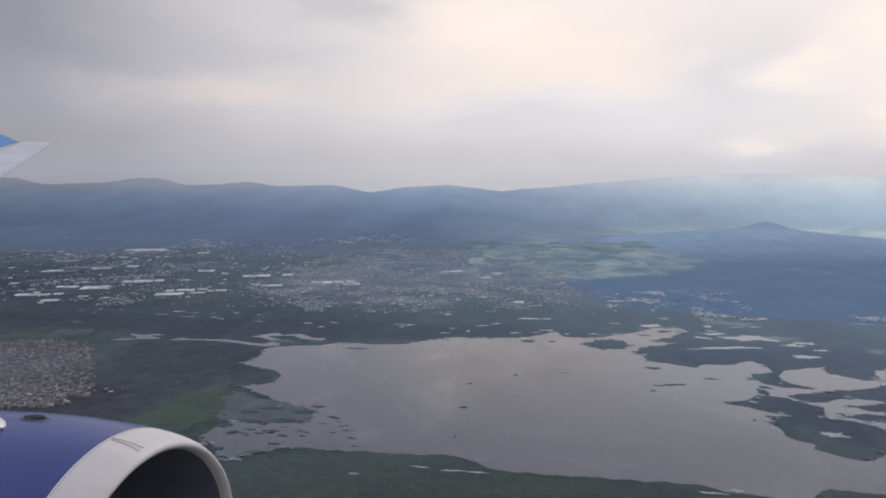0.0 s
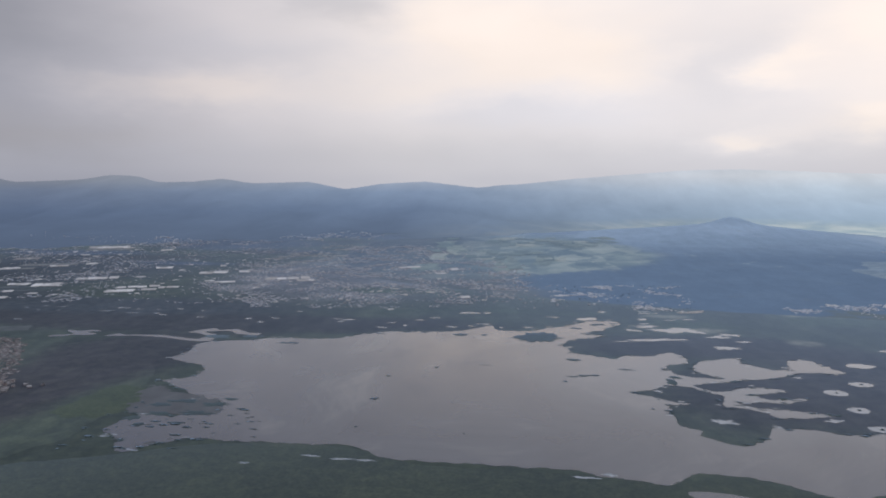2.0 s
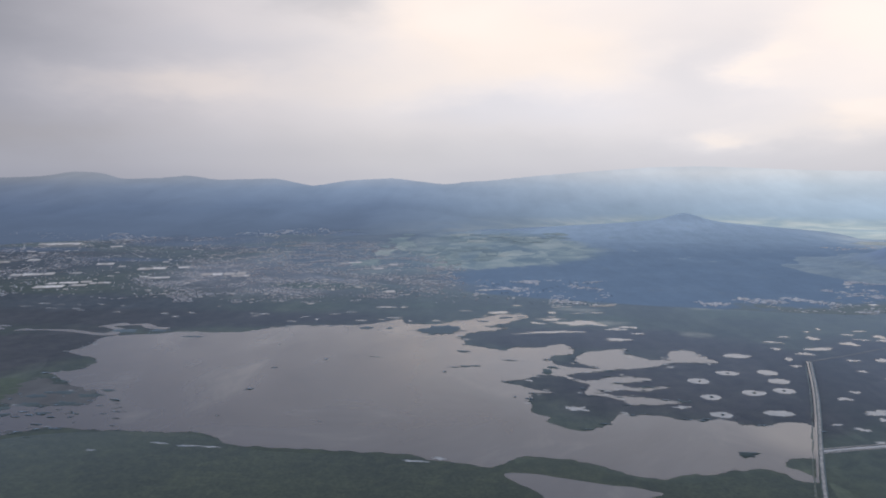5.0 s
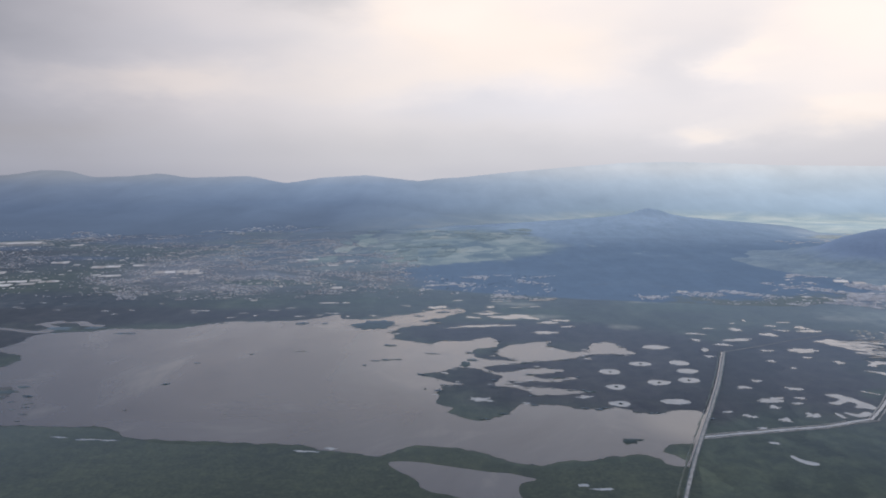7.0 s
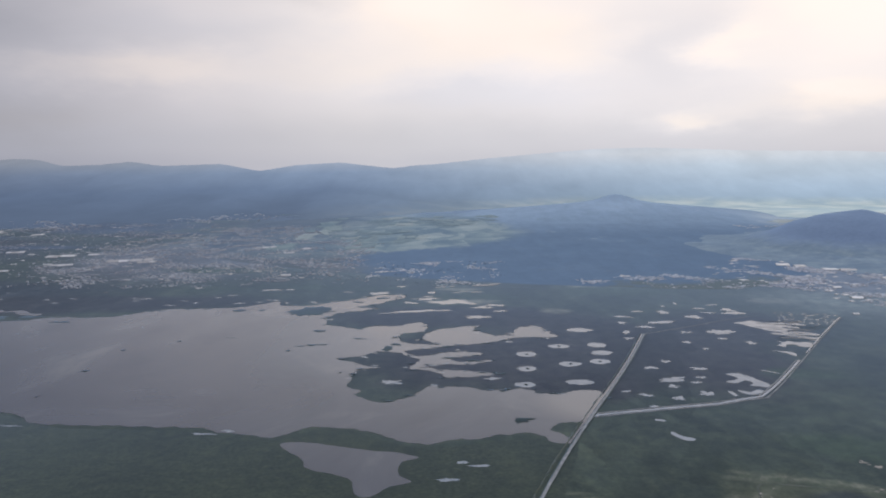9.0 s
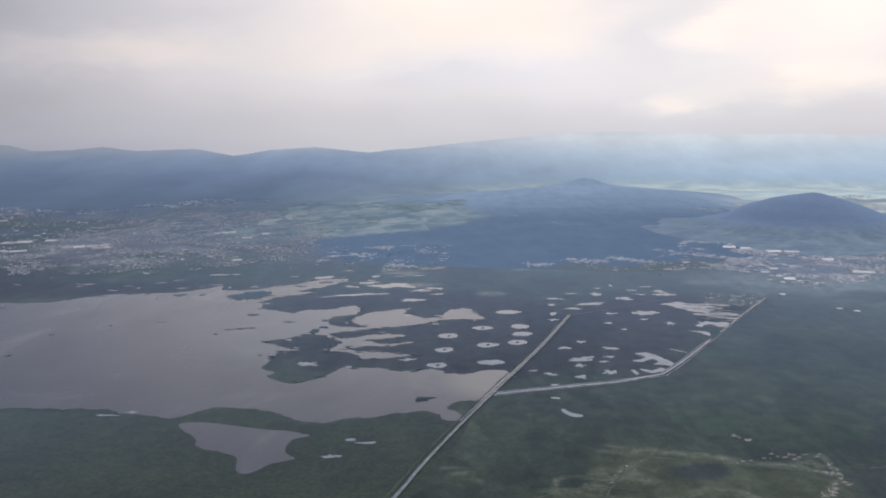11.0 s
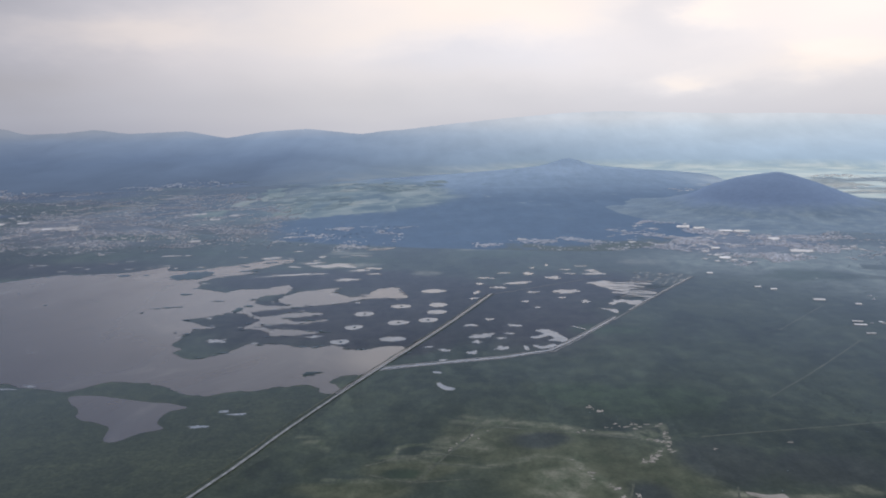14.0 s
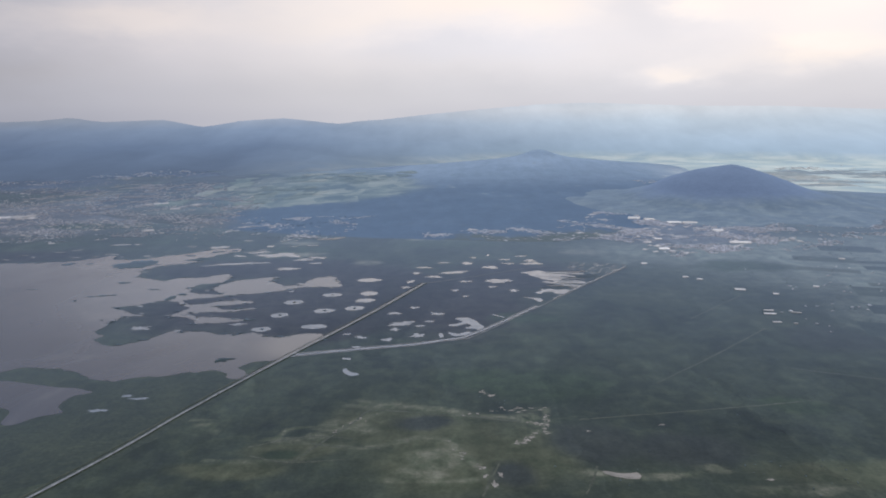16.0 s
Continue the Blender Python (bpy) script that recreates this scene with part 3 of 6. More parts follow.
def range_material():
    """The far range: a plain glowing backdrop, its blue-grey distance haze painted in."""
    m = Mat("far_range_painted_haze")
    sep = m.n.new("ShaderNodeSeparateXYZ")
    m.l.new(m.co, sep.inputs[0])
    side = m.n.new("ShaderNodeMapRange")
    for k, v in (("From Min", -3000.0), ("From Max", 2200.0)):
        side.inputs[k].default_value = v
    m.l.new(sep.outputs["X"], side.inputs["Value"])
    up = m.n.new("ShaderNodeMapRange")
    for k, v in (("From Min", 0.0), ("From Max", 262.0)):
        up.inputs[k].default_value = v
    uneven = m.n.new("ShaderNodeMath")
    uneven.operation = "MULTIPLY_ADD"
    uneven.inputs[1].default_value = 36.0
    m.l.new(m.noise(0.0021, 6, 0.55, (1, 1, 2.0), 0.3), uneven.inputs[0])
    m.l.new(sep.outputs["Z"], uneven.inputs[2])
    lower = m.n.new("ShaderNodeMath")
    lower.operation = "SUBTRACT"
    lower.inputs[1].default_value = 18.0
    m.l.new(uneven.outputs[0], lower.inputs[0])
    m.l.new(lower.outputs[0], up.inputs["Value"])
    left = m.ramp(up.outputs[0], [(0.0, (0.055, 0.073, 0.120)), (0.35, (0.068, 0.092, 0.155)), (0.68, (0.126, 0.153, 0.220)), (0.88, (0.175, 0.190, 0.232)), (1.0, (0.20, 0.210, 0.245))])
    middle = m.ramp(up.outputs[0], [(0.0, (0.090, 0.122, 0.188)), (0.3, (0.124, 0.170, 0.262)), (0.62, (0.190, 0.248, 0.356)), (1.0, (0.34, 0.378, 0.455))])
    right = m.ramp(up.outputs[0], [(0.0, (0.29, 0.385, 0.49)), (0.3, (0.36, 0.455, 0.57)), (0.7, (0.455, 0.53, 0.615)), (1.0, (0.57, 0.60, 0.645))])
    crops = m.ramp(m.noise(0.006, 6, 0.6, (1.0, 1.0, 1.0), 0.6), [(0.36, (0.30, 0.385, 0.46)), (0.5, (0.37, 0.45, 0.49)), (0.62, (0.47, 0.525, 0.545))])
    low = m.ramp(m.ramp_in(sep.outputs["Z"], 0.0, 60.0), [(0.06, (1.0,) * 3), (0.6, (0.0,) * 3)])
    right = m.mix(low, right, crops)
    # painted haze grows brighter from left to right
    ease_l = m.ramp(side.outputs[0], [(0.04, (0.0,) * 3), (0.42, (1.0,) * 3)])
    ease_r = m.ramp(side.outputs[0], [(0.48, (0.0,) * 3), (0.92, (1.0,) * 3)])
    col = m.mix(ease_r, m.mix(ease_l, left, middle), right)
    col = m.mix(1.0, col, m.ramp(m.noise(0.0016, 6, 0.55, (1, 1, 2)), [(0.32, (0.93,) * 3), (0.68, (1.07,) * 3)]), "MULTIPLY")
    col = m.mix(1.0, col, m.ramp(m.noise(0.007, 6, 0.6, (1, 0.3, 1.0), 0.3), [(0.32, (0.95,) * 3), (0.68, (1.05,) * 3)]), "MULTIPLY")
    # the range itself glows, to imitate light scattered in haze
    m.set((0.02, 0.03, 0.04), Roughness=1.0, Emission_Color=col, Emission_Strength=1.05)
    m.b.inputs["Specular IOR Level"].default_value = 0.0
    return m.m


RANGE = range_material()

# ---- building helpers ----


def mesh_of(name, verts, faces, mat, smooth=False):
    me = bpy.data.meshes.new(name)
    me.from_pydata([tuple(v) for v in verts], [], [tuple(f) for f in faces])
    me.materials.append(mat)
    if smooth:
        me.polygons.foreach_set("use_smooth", [True] * len(me.polygons))
    me.update()
    return me


def curve_through(points, closed, step, rough, seed):
    """A smooth line through plan points, with an uneven, fractal edge."""
    n, out = len(points), []
    for i in range(n if closed else n - 1):
        idx = [(i + k) % n if closed else min(max(i + k, 0), n - 1) for k in (-1, 0, 1, 2)]
        p0, p1, p2, p3 = (Vector((*points[k][:2], 0)) for k in idx)
        cuts = max(2, int((p2 - p1).length / step))
        for c in range(cuts):
            t = c / cuts
            p = 0.5 * (2 * p1 + (p2 - p0) * t + (2 * p0 - 5 * p1 + 4 * p2 - p3) * t * t + (3 * p1 - p0 - 3 * p2 + p3) * t ** 3)
            out.append(p)
    if not closed:
        out.append(Vector((*points[-1][:2], 0)))
    if rough:
        for p in out:
            q = Vector((p.x * 0.09, p.y * 0.09, seed * 7.3))
            r = Vector((p.x * 0.35, p.y * 0.35, seed * 3.1))
            p += rough * (noise.noise_vector(q) + 0.6 * noise.noise_vector(r))
            p.z = 0
    return out


def flat_mesh(name, outline, z, mat):
    from mathutils.geometry import tessellate_polygon
    pts = [Vector((p.x, p.y, z)) for p in outline]
    faces = tessellate_polygon([pts])
    fixed = []
    for a, b, c in faces:
        up = (pts[b] - pts[a]).cross(pts[c] - pts[a]).z
        fixed.append((a, b, c) if up > 0 else (c, b, a))
    return mesh_of(name, pts, fixed, mat)


def domed_mesh(name, outline, z, height, mat, seed, inset=2.5):
    """A low bank of plants: steep uneven rim, rolling top."""
    n = len(outline)
    centre = sum((p for p in outline), Vector()) / n
    size = sum((p - centre).length for p in outline) / n
    verts, rings = [], [(1.0, 0.0), (max(0.5, 1 - inset * 0.4 / size), 0.55), (max(0.3, 1 - inset / size), 0.9), (0.45, 1.0), (0.2, 1.0)]
    for s, h in rings:
        for p in outline:
            q = centre + (p - centre) * s
            lump = noise.noise(Vector((q.x * 0.3, q.y * 0.3, seed))) * 0.45 * (h > 0)
            verts.append((q.x, q.y, z + height * max(h + lump, 0)))
    verts.append((centre.x, centre.y, z + height))
    faces = []
    for r in range(len(rings) - 1):
        for i in range(n):
            j = (i + 1) % n
            faces.append((r * n + i, r * n + j, (r + 1) * n + j, (r + 1) * n + i))
    last = (len(rings) - 1) * n
    for i in range(n):
        faces.append((last + i, last + (i + 1) % n, len(verts) - 1))
    return mesh_of(name, verts, faces, mat, True)


def oval(cx, cy, rx, ry, seed, rough=0.18, turn=0.0, n=26):
    out = []
    for i in range(n):
        a = 2 * math.pi * i / n
        k = 1 + rough * 2 * noise.noise(Vector((math.cos(a) * 1.7, math.sin(a) * 1.7, seed * 5.7)))
        k += rough * 1.5 * noise.noise(Vector((math.cos(a) * 5.1, math.sin(a) * 5.1, seed * 2.3 + 9)))
        x, y = rx * k * math.cos(a), ry * k * math.sin(a)
        c, s = math.cos(turn), math.sin(turn)
        out.append(Vector((cx + x * c - y * s, cy + x * s + y * c, 0)))
    return out


def ribbon_mesh(name, line, profile, mat, rough=0.0, seed=0):
    """A strip swept along a plan line. profile: (offset to the right, height) pairs from left to right."""
    verts, faces, k = [], [], len(profile)
    for i, p in enumerate(line):
        d = (line[min(i + 1, len(line) - 1)] - line[max(i - 1, 0)]).normalized()
        side = Vector((d.y, -d.x, 0))
        for o, h in profile:
            wob = rough * noise.noise(Vector((p.x * 0.2, p.y * 0.2, seed + o)))
            v = p + side * (o + wob)
            verts.append((v.x, v.y, h))
    for i in range(len(line) - 1):
        for j in range(k - 1):
            faces.append((i * k + j, i * k + j + 1, (i + 1) * k + j + 1, (i + 1) * k + j))
    fixed = []
    for f in faces:
        a, b, c = (Vector(verts[q]) for q in f[:3])
        fixed.append(f if (b - a).cross(c - a).z >= 0 else f[::-1])
    return mesh_of(name, verts, fixed, mat)


def part(name, me, parent, label=""):
    ob = new(name, me)
    ob.parent = parent
    return tagged(ob, label) if label else ob


def inside(x, y, poly):
    hit, n = False, len(poly)
    for i in range(n):
        (x1, y1), (x2, y2) = poly[i][:2], poly[(i + 1) % n][:2]
        if (y1 > y) != (y2 > y) and x < (x2 - x1) * (y - y1) / (y2 - y1) + x1:
            hit = not hit
    return hit


LUMP = 0.4


def hill_height(x, y):
    """A wide wooded shield with a small peak."""
    d = math.hypot(x - 899, y - 2935)
    skirt = min(max((3150 - y - 0.5 * max(0, x - 900)) / 900, 0), 1)
    skirt *= min(max((x + 650) / 450, 0), 1)
    skirt *= min(max((1000 - x + 0.6 * (y - 1180)) / 250, 0), 1)
    return 20 * math.exp(-((d / 75) ** 2)) + 58 * max(0, 1 - d / 620) ** 1.1 + 17 * max(0, 1 - d / 2060) ** 1.2 * skirt * skirt * (3 - 2 * skirt)


CREST = [(-60, 0.5), (-46, 0.5), (-42.5, 0.66), (-41, 0.68), (-39.7, 0.22), (-35.6, 0.4), (-33.7, 0.75), (-31.9, 0.68), (-30.6, 0.22), (-28, 0.3), (-26, 0.52), (-24, 0.17),
         (-19.6, 0.3), (-16.8, -0.3), (-14, 0.15), (-10.5, 0.33), (-6.3, -0.18), (-4.5, 0.05), (-3, 0.1), (1, 0.5), (5.5, 0.85), (10, 1.15), (13.5, 1.2), (17, 1.05), (21, 0.85),
         (27, 0.73), (33, 0.4), (40, 0.5), (50, 0.4), (60, 0.4)]
CREST_AZ, CREST_EL = [c[0] for c in CREST], [c[1] for c in CREST]


def range_height(x, y):
    """Forested mountains on a wide arc round the valley, with spurs that run down into the plain."""
    r, az = math.hypot(x - 286, y + 30), math.degrees(math.atan2(x - 286, y + 30))
    right = min(max((az + 6) / 14, 0), 1)
    foot = 2820 + 930 * right
    k = (r - foot) / (4640 - foot)
    el = float(np.interp(az, CREST_AZ, CREST_EL)) * 0.7 + 0.15 * sum(float(np.interp(az + d, CREST_AZ, CREST_EL)) for d in (-0.6, 0.6))
    crest = 202 + 4640 * math.tan(radians(el)) + 2.5 * noise.noise(Vector((az * 2.3, 0, 0)))
    spur = noise.fractal(Vector((x * 0.0026, y * 0.0015, 1.0)), 1.0, 2.0, 6)
    if k <= 0:
        return 3 * right * min(max((r - 2450) / 1500, 0), 1) + 60 * k * (1 - right) + 7 * spur * (1 - right)
    return crest * (0.35 * k + 0.65 * k ** 1.9) + 3 * right + spur * (7 * (1 - right) + 60 * k * max(1 - k, 0) * 2.0) * min(1, (1 - k) * 6)


def surface(x, y):
    """The height of the land."""
    h = hill_height(x, y)
    if y > 2300:
        h = max(h, range_height(x, y) + 1.2)
    if h <= 0.2:
        return 0.0
    return max(0.0, h - 1.2 + LUMP * min(1, h / 14) * noise.fractal(Vector((x * 0.02, y * 0.02, 5.0)), 0.9, 2.0, 5))


# ---- large structure: ground, range, hills ----


def steps(spans):
    """Grid lines: (from, to, spacing) one after another."""
    out = []
    for lo, hi, gap in spans:
        out += [float(v) for v in np.arange(lo, hi, gap)]
    return out + [float(spans[-1][1])]


def build_ground():
    xs = steps([(-7000, -3400, 900), (-3400, -1700, 170), (-1700, 400, 14), (400, 740, 2.8), (740, 800, 6), (800, 1500, 14), (1500, 2300, 80), (2300, 7000, 940)])
    ys = steps([(-3000, 0, 600), (0, 250, 50), (250, 430, 2.8), (430, 470, 5), (470, 1400, 11), (1400, 2600, 26), (2600, 3500, 60), (3500, 7000, 500)])
    w, n = len(xs), len(xs) * len(ys)
    gx, gy = (g.ravel() for g in np.meshgrid(xs, ys))
    near = np.array([noise.noise(Vector((x * 0.006, y * 0.006, 3.0))) for x, y in zip(gx, gy)])
    wx, wy = gx.copy(), gy.copy()
    for i in range(n):
        if abs(gx[i]) < 2400 and 0 < gy[i] < 2700:
            x, y = gx[i], gy[i]
            for f, amp in ((0.03, 14.0), (0.09, 7.0), (0.010, 22.0)):
                wx[i] += amp * noise.noise(Vector((x * f, y * f, 1.5)))
                wy[i] += amp * noise.noise(Vector((x * f, y * f, 8.5)))
    # the growth on the plain, painted haze included: each stain laid over the ones before it
    cover, dry = np.zeros(n), np.zeros(n)
    dark, pale = np.zeros((n, 3)), np.zeros((n, 3))
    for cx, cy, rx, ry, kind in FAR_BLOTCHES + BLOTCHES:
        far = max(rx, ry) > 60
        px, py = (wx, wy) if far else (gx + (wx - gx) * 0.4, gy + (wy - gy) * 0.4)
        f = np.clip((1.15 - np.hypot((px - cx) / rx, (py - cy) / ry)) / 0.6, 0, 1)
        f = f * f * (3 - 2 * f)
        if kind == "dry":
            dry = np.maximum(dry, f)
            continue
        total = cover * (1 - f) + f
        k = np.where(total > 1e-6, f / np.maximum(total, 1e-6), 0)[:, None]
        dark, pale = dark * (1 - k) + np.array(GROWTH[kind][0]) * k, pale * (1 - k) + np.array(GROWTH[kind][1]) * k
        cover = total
    for line, half in WORN_LINES:
        px, py = gx + (wx - gx) * 0.12, gy + (wy - gy) * 0.12
        for (x0, y0), (x1, y1) in zip(line, line[1:]):
            k = np.clip(((px - x0) * (x1 - x0) + (py - y0) * (y1 - y0)) / ((x1 - x0) ** 2 + (y1 - y0) ** 2), 0, 1)
            dry = np.maximum(dry, np.clip(1.3 - np.hypot(px - x0 - k * (x1 - x0), py - y0 - k * (y1 - y0)) / half, 0, 1))
    verts = np.stack([gx, gy, -0.03 + 0.02 * near], 1)
    faces = [(j * w + i, j * w + i + 1, (j + 1) * w + i + 1, (j + 1) * w + i) for j in range(len(ys) - 1) for i in range(w - 1)]
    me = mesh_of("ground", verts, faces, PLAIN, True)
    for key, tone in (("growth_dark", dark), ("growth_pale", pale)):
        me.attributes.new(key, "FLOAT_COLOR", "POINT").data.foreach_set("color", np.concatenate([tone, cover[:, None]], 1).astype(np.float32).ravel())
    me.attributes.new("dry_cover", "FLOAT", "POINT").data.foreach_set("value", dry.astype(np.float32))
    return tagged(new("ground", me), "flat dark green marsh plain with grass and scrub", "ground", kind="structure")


build_ground()

def build_range():
    na, nr, verts, faces = 420, 70, [], []
    for i in range(na + 1):
        az = -62 + 124 * i / na
        start = 2500 + 500 * min(max((az + 6) / 14, 0), 1) - 700 * min(max((az - 22) / 6, 0), 1)
        a = radians(az)
        for j in range(nr + 1):
            r = start + (4640 - start) * j / nr
            x, y = 286 + r * math.sin(a), -30 + r * math.cos(a)
            verts.append((x, y, range_height(x, y) if j else -30))
    for i in range(na):
        for j in range(nr):
            k = i * (nr + 1) + j
            faces.append((k, k + nr + 1, k + nr + 2, k + 1))
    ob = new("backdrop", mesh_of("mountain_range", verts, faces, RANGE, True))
    tagged(ob, "far mountain range, glowing, with blue-grey haze painted in", "mountains", kind="structure")


build_range()


def height_sheet(name, x0, x1, y0, y1, step, fn, mat, label, lump, keep=None):
    verts, faces = [], []
    nx, ny = int((x1 - x0) / step), int((y1 - y0) / step)
    for j in range(ny + 1):
        for i in range(nx + 1):
            x, y = x0 + i * step, y0 + j * step
            h = fn(x, y)
            if h > 0.2:
                h += lump * min(1, h / 14) * noise.fractal(Vector((x * 0.02, y * 0.02, 5.0)), 0.9, 2.0, 5)
            verts.append((x, y, h - 1.2))
    for j in range(ny):
        for i in range(nx):
            k = j * (nx + 1) + i
            f = (k, k + 1, k + nx + 2, k + nx + 1)
            if max(verts[q][2] for q in f) > -1.0 and (keep is None or keep(x0 + i * step, y0 + j * step)):
                faces.append(f)
    return tagged(new(name, mesh_of(name, verts, faces, mat, True)), label, "hill", kind="structure")


def slope_table(points):
    """Heights every 5 m out from a summit, rounded off."""
    h = np.interp(np.arange(0, 520, 5), [p[0] for p in points], [p[1] for p in points])
    return np.convolve(np.concatenate([h[3:0:-1], h, np.zeros(3)]), np.array((1, 2, 3, 4, 3, 2, 1)) / 16, "valid")


CONE_WEST = slope_table([(0, 92), (50, 83), (95, 76), (150, 58), (200, 32), (290, 13), (460, 0)])
CONE_EAST = slope_table([(0, 92), (40, 82), (80, 68), (130, 48), (176, 28), (250, 12), (430, 0)])


def cone_height(x, y):
    dx, dy = x - 1234, y - 1677
    d = math.hypot(dx, dy)
    side = 0.5 + 0.5 * (dx * 0.921 - dy * 0.388) / max(d, 1)
    at = min(d / 5, 100)
    i, f = int(at), at - int(at)
    west, east = (t[i] * (1 - f) + t[i + 1] * f for t in (CONE_WEST, CONE_EAST))
    foot = noise.fractal(Vector((x * 0.008, y * 0.004, 2.0)), 0.9, 2.0, 4)
    return west * (1 - side) + east * side + 5 * foot * min(1, d / 260) * max(0, min(1, (480 - d) / 120))


height_sheet("wooded_hill", -860, 2760, 1020, 4004, 16, hill_height, HILLSIDE, "broad wooded hill in painted blue haze with a small peak, farmed slopes and fields behind", LUMP)
height_sheet("cone_hill", 760, 1720, 1180, 2220, 8, cone_height, CONE, "steep wooded cone hill in painted blue haze beyond the town, orchards round its foot", 0.5)

# ---- water ----
NORTH = [(-336, 769), (-332, 801), (-338, 843), (-322, 861), (-281, 874), (-255, 888), (-226, 892), (-188, 891), (-160, 905), (-138, 930), (-112, 945), (-66, 952), (-21, 958), (10, 986), (30, 1005), (41, 975), (87, 974), (112, 1000)]
BAYS = [(130, 1009), (156, 1037), (176, 1057), (211, 1058), (215, 1034), (194, 1007), (187, 989), (165, 968), (187, 952), (161, 936), (139, 924), (128, 898), (129, 873), (140, 847), (160, 836), (183, 824), (195, 843), (224, 841), (251, 864), (265, 839), (259, 812), (240, 803), (235, 786), (239, 764), (250, 755), (280, 751), (263, 778), (266, 800), (278, 822), (301, 834), (326, 844), (325, 823), (338, 803), (354, 793), (371, 804), (376, 831), (393, 847), (406, 838), (415, 809), (421, 790), (406, 786), (373, 783)]
CREEKS = [(359, 774), (339, 758), (313, 749), (294, 741), (276, 733), (250, 723), (252, 711), (267, 701), (282, 706), (294, 718), (318, 719), (333, 712), (318, 701), (303, 692), (303, 682), (311, 680), (345, 687), (328, 673), (311, 670), (276, 667), (282, 658), (291, 651), (332, 645), (351, 636), (332, 630), (305, 625), (295, 630), (288, 641), (272, 652), (261, 652), (264, 673), (266, 690), (257, 699), (240, 716)]
SPIT = [(221, 719), (210, 708), (199, 698), (179, 689), (196, 679), (215, 663), (230, 654), (213, 651), (207, 632), (208, 611), (208, 597), (216, 588), (221, 582), (221, 571), (236, 557), (251, 554), (265, 565), (274, 578), (284, 596), (299, 598), (314, 597), (334, 588), (349, 589), (365, 592), (374, 588), (387, 578), (402, 579), (413, 587), (433, 589), (438, 573)]
SOUTH = [(427, 540), (416, 514), (400, 508), (388, 498), (386, 491), (392, 485), (398, 474), (393, 466), (383, 469), (373, 481), (361, 486), (346, 480), (327, 473), (310, 471), (290, 461), (269, 469), (247, 484), (225, 492), (207, 495), (191, 487), (181, 475), (171, 471), (160, 474), (137, 480), (112, 489), (60, 491), (20, 492), (-17, 495), (-34, 500), (-61, 519), (-96, 517), (-150, 518), (-191, 519), (-212, 503), (-221, 491)]
WEST = [(-232, 484), (-249, 513), (-271, 529), (-265, 558), (-257, 574), (-230, 570), (-204, 600), (-204, 613), (-235, 626), (-262, 650), (-287, 670), (-305, 676), (-277, 689), (-272, 707), (-274, 723), (-292, 745), (-316, 754)]
SHORELINE = NORTH + BAYS + CREEKS + SPIT + SOUTH + WEST


def water_body(name, outline, z, label):
    ob = new(name, flat_mesh(name, outline, 0.06 + (z - 0.2) * 0.2, WATER if name == "lake" or "narrow pond" in label or "creek" in label or "bay" in label else POND))
    return tagged(ob, label, "lake" if name == "lake" else "pond", kind="structure")


lake_edge = curve_through(SHORELINE, True, 2.2, 3.6, 1)
water_body("lake", lake_edge, 0.25, "wide shallow grey lake mirroring the overcast sky")
side_lake = curve_through([(184, 459), (189, 463), (206, 462), (228, 457), (249, 450), (270, 447), (287, 438), (277, 431), (276, 412), (285, 400), (273, 393), (261, 379), (252, 382), (246, 402), (229, 412), (213, 418), (207, 432), (194, 446)], True, 3.0, 1.2, 2)
water_body("pond", side_lake, 0.27, "long narrow pond behind a grassy bank")
inlet = curve_through([(-484, 876), (-474, 892), (-458, 886), (-413, 890), (-372, 876), (-330, 866), (-352, 858), (-398, 874), (-440, 880), (-466, 877)], True, 2.5, 2.0, 3)
water_body("pond", inlet, 0.29, "thin shallow creek running into the lake")
inlet2 = curve_through([(-352, 868), (-346, 888), (-368, 906), (-384, 912), (-362, 940), (-345, 930), (-326, 938), (-300, 918), (-282, 914), (-284, 902), (-312, 908), (-330, 924), (-350, 922), (-362, 914), (-338, 900), (-328, 880), (-334, 868)], True, 2.5, 2.0, 4)
water_body("pond", inlet2, 0.31, "small winding creek among reeds")
inlet3 = curve_through([(-558, 862), (-556, 874), (-536, 882), (-560, 906), (-540, 902), (-520, 910), (-508, 904), (-524, 896), (-504, 886), (-512, 878), (-532, 876), (-540, 866)], True, 2.5, 1.6, 6)
water_body("pond", inlet3, 0.33, "shallow creek winding past the village")
for k, (x, y, rx, ry) in enumerate([(-83, 494.6, 6.5, 1.6), (-58, 491, 8, 1.5), (-40, 490.5, 7, 1.8), (-128, 476, 4, 1.2), (118, 478, 8, 1.6), (137, 484, 6, 2.0), (318, 431, 4, 2.2), (331, 426, 7, 1.3), (309, 404, 6, 3)]):
    water_body("pond", oval(x, y, rx, ry, k + 610, 0.45, 0.1 * math.sin(k), 30), 0.27, "small shallow pond with ragged grassy edges")["group"] = "ponds in the marsh"

# x, y and half sizes of the ponds in the marsh
STRIPS = [(294, 1001, 39, 14), (252, 1026, 21, 7), (228, 995, 12, 5), (248, 935, 37, 6), (170, 1072, 15, 9), (334, 961, 13, 8), (355, 978, 12, 6), (360, 935, 11, 4), (329, 897, 14, 7),
          (247, 609, 8, 7), (343, 622, 7, 4), (363, 764, 5, 4), (254, 1079, 7, 6)]
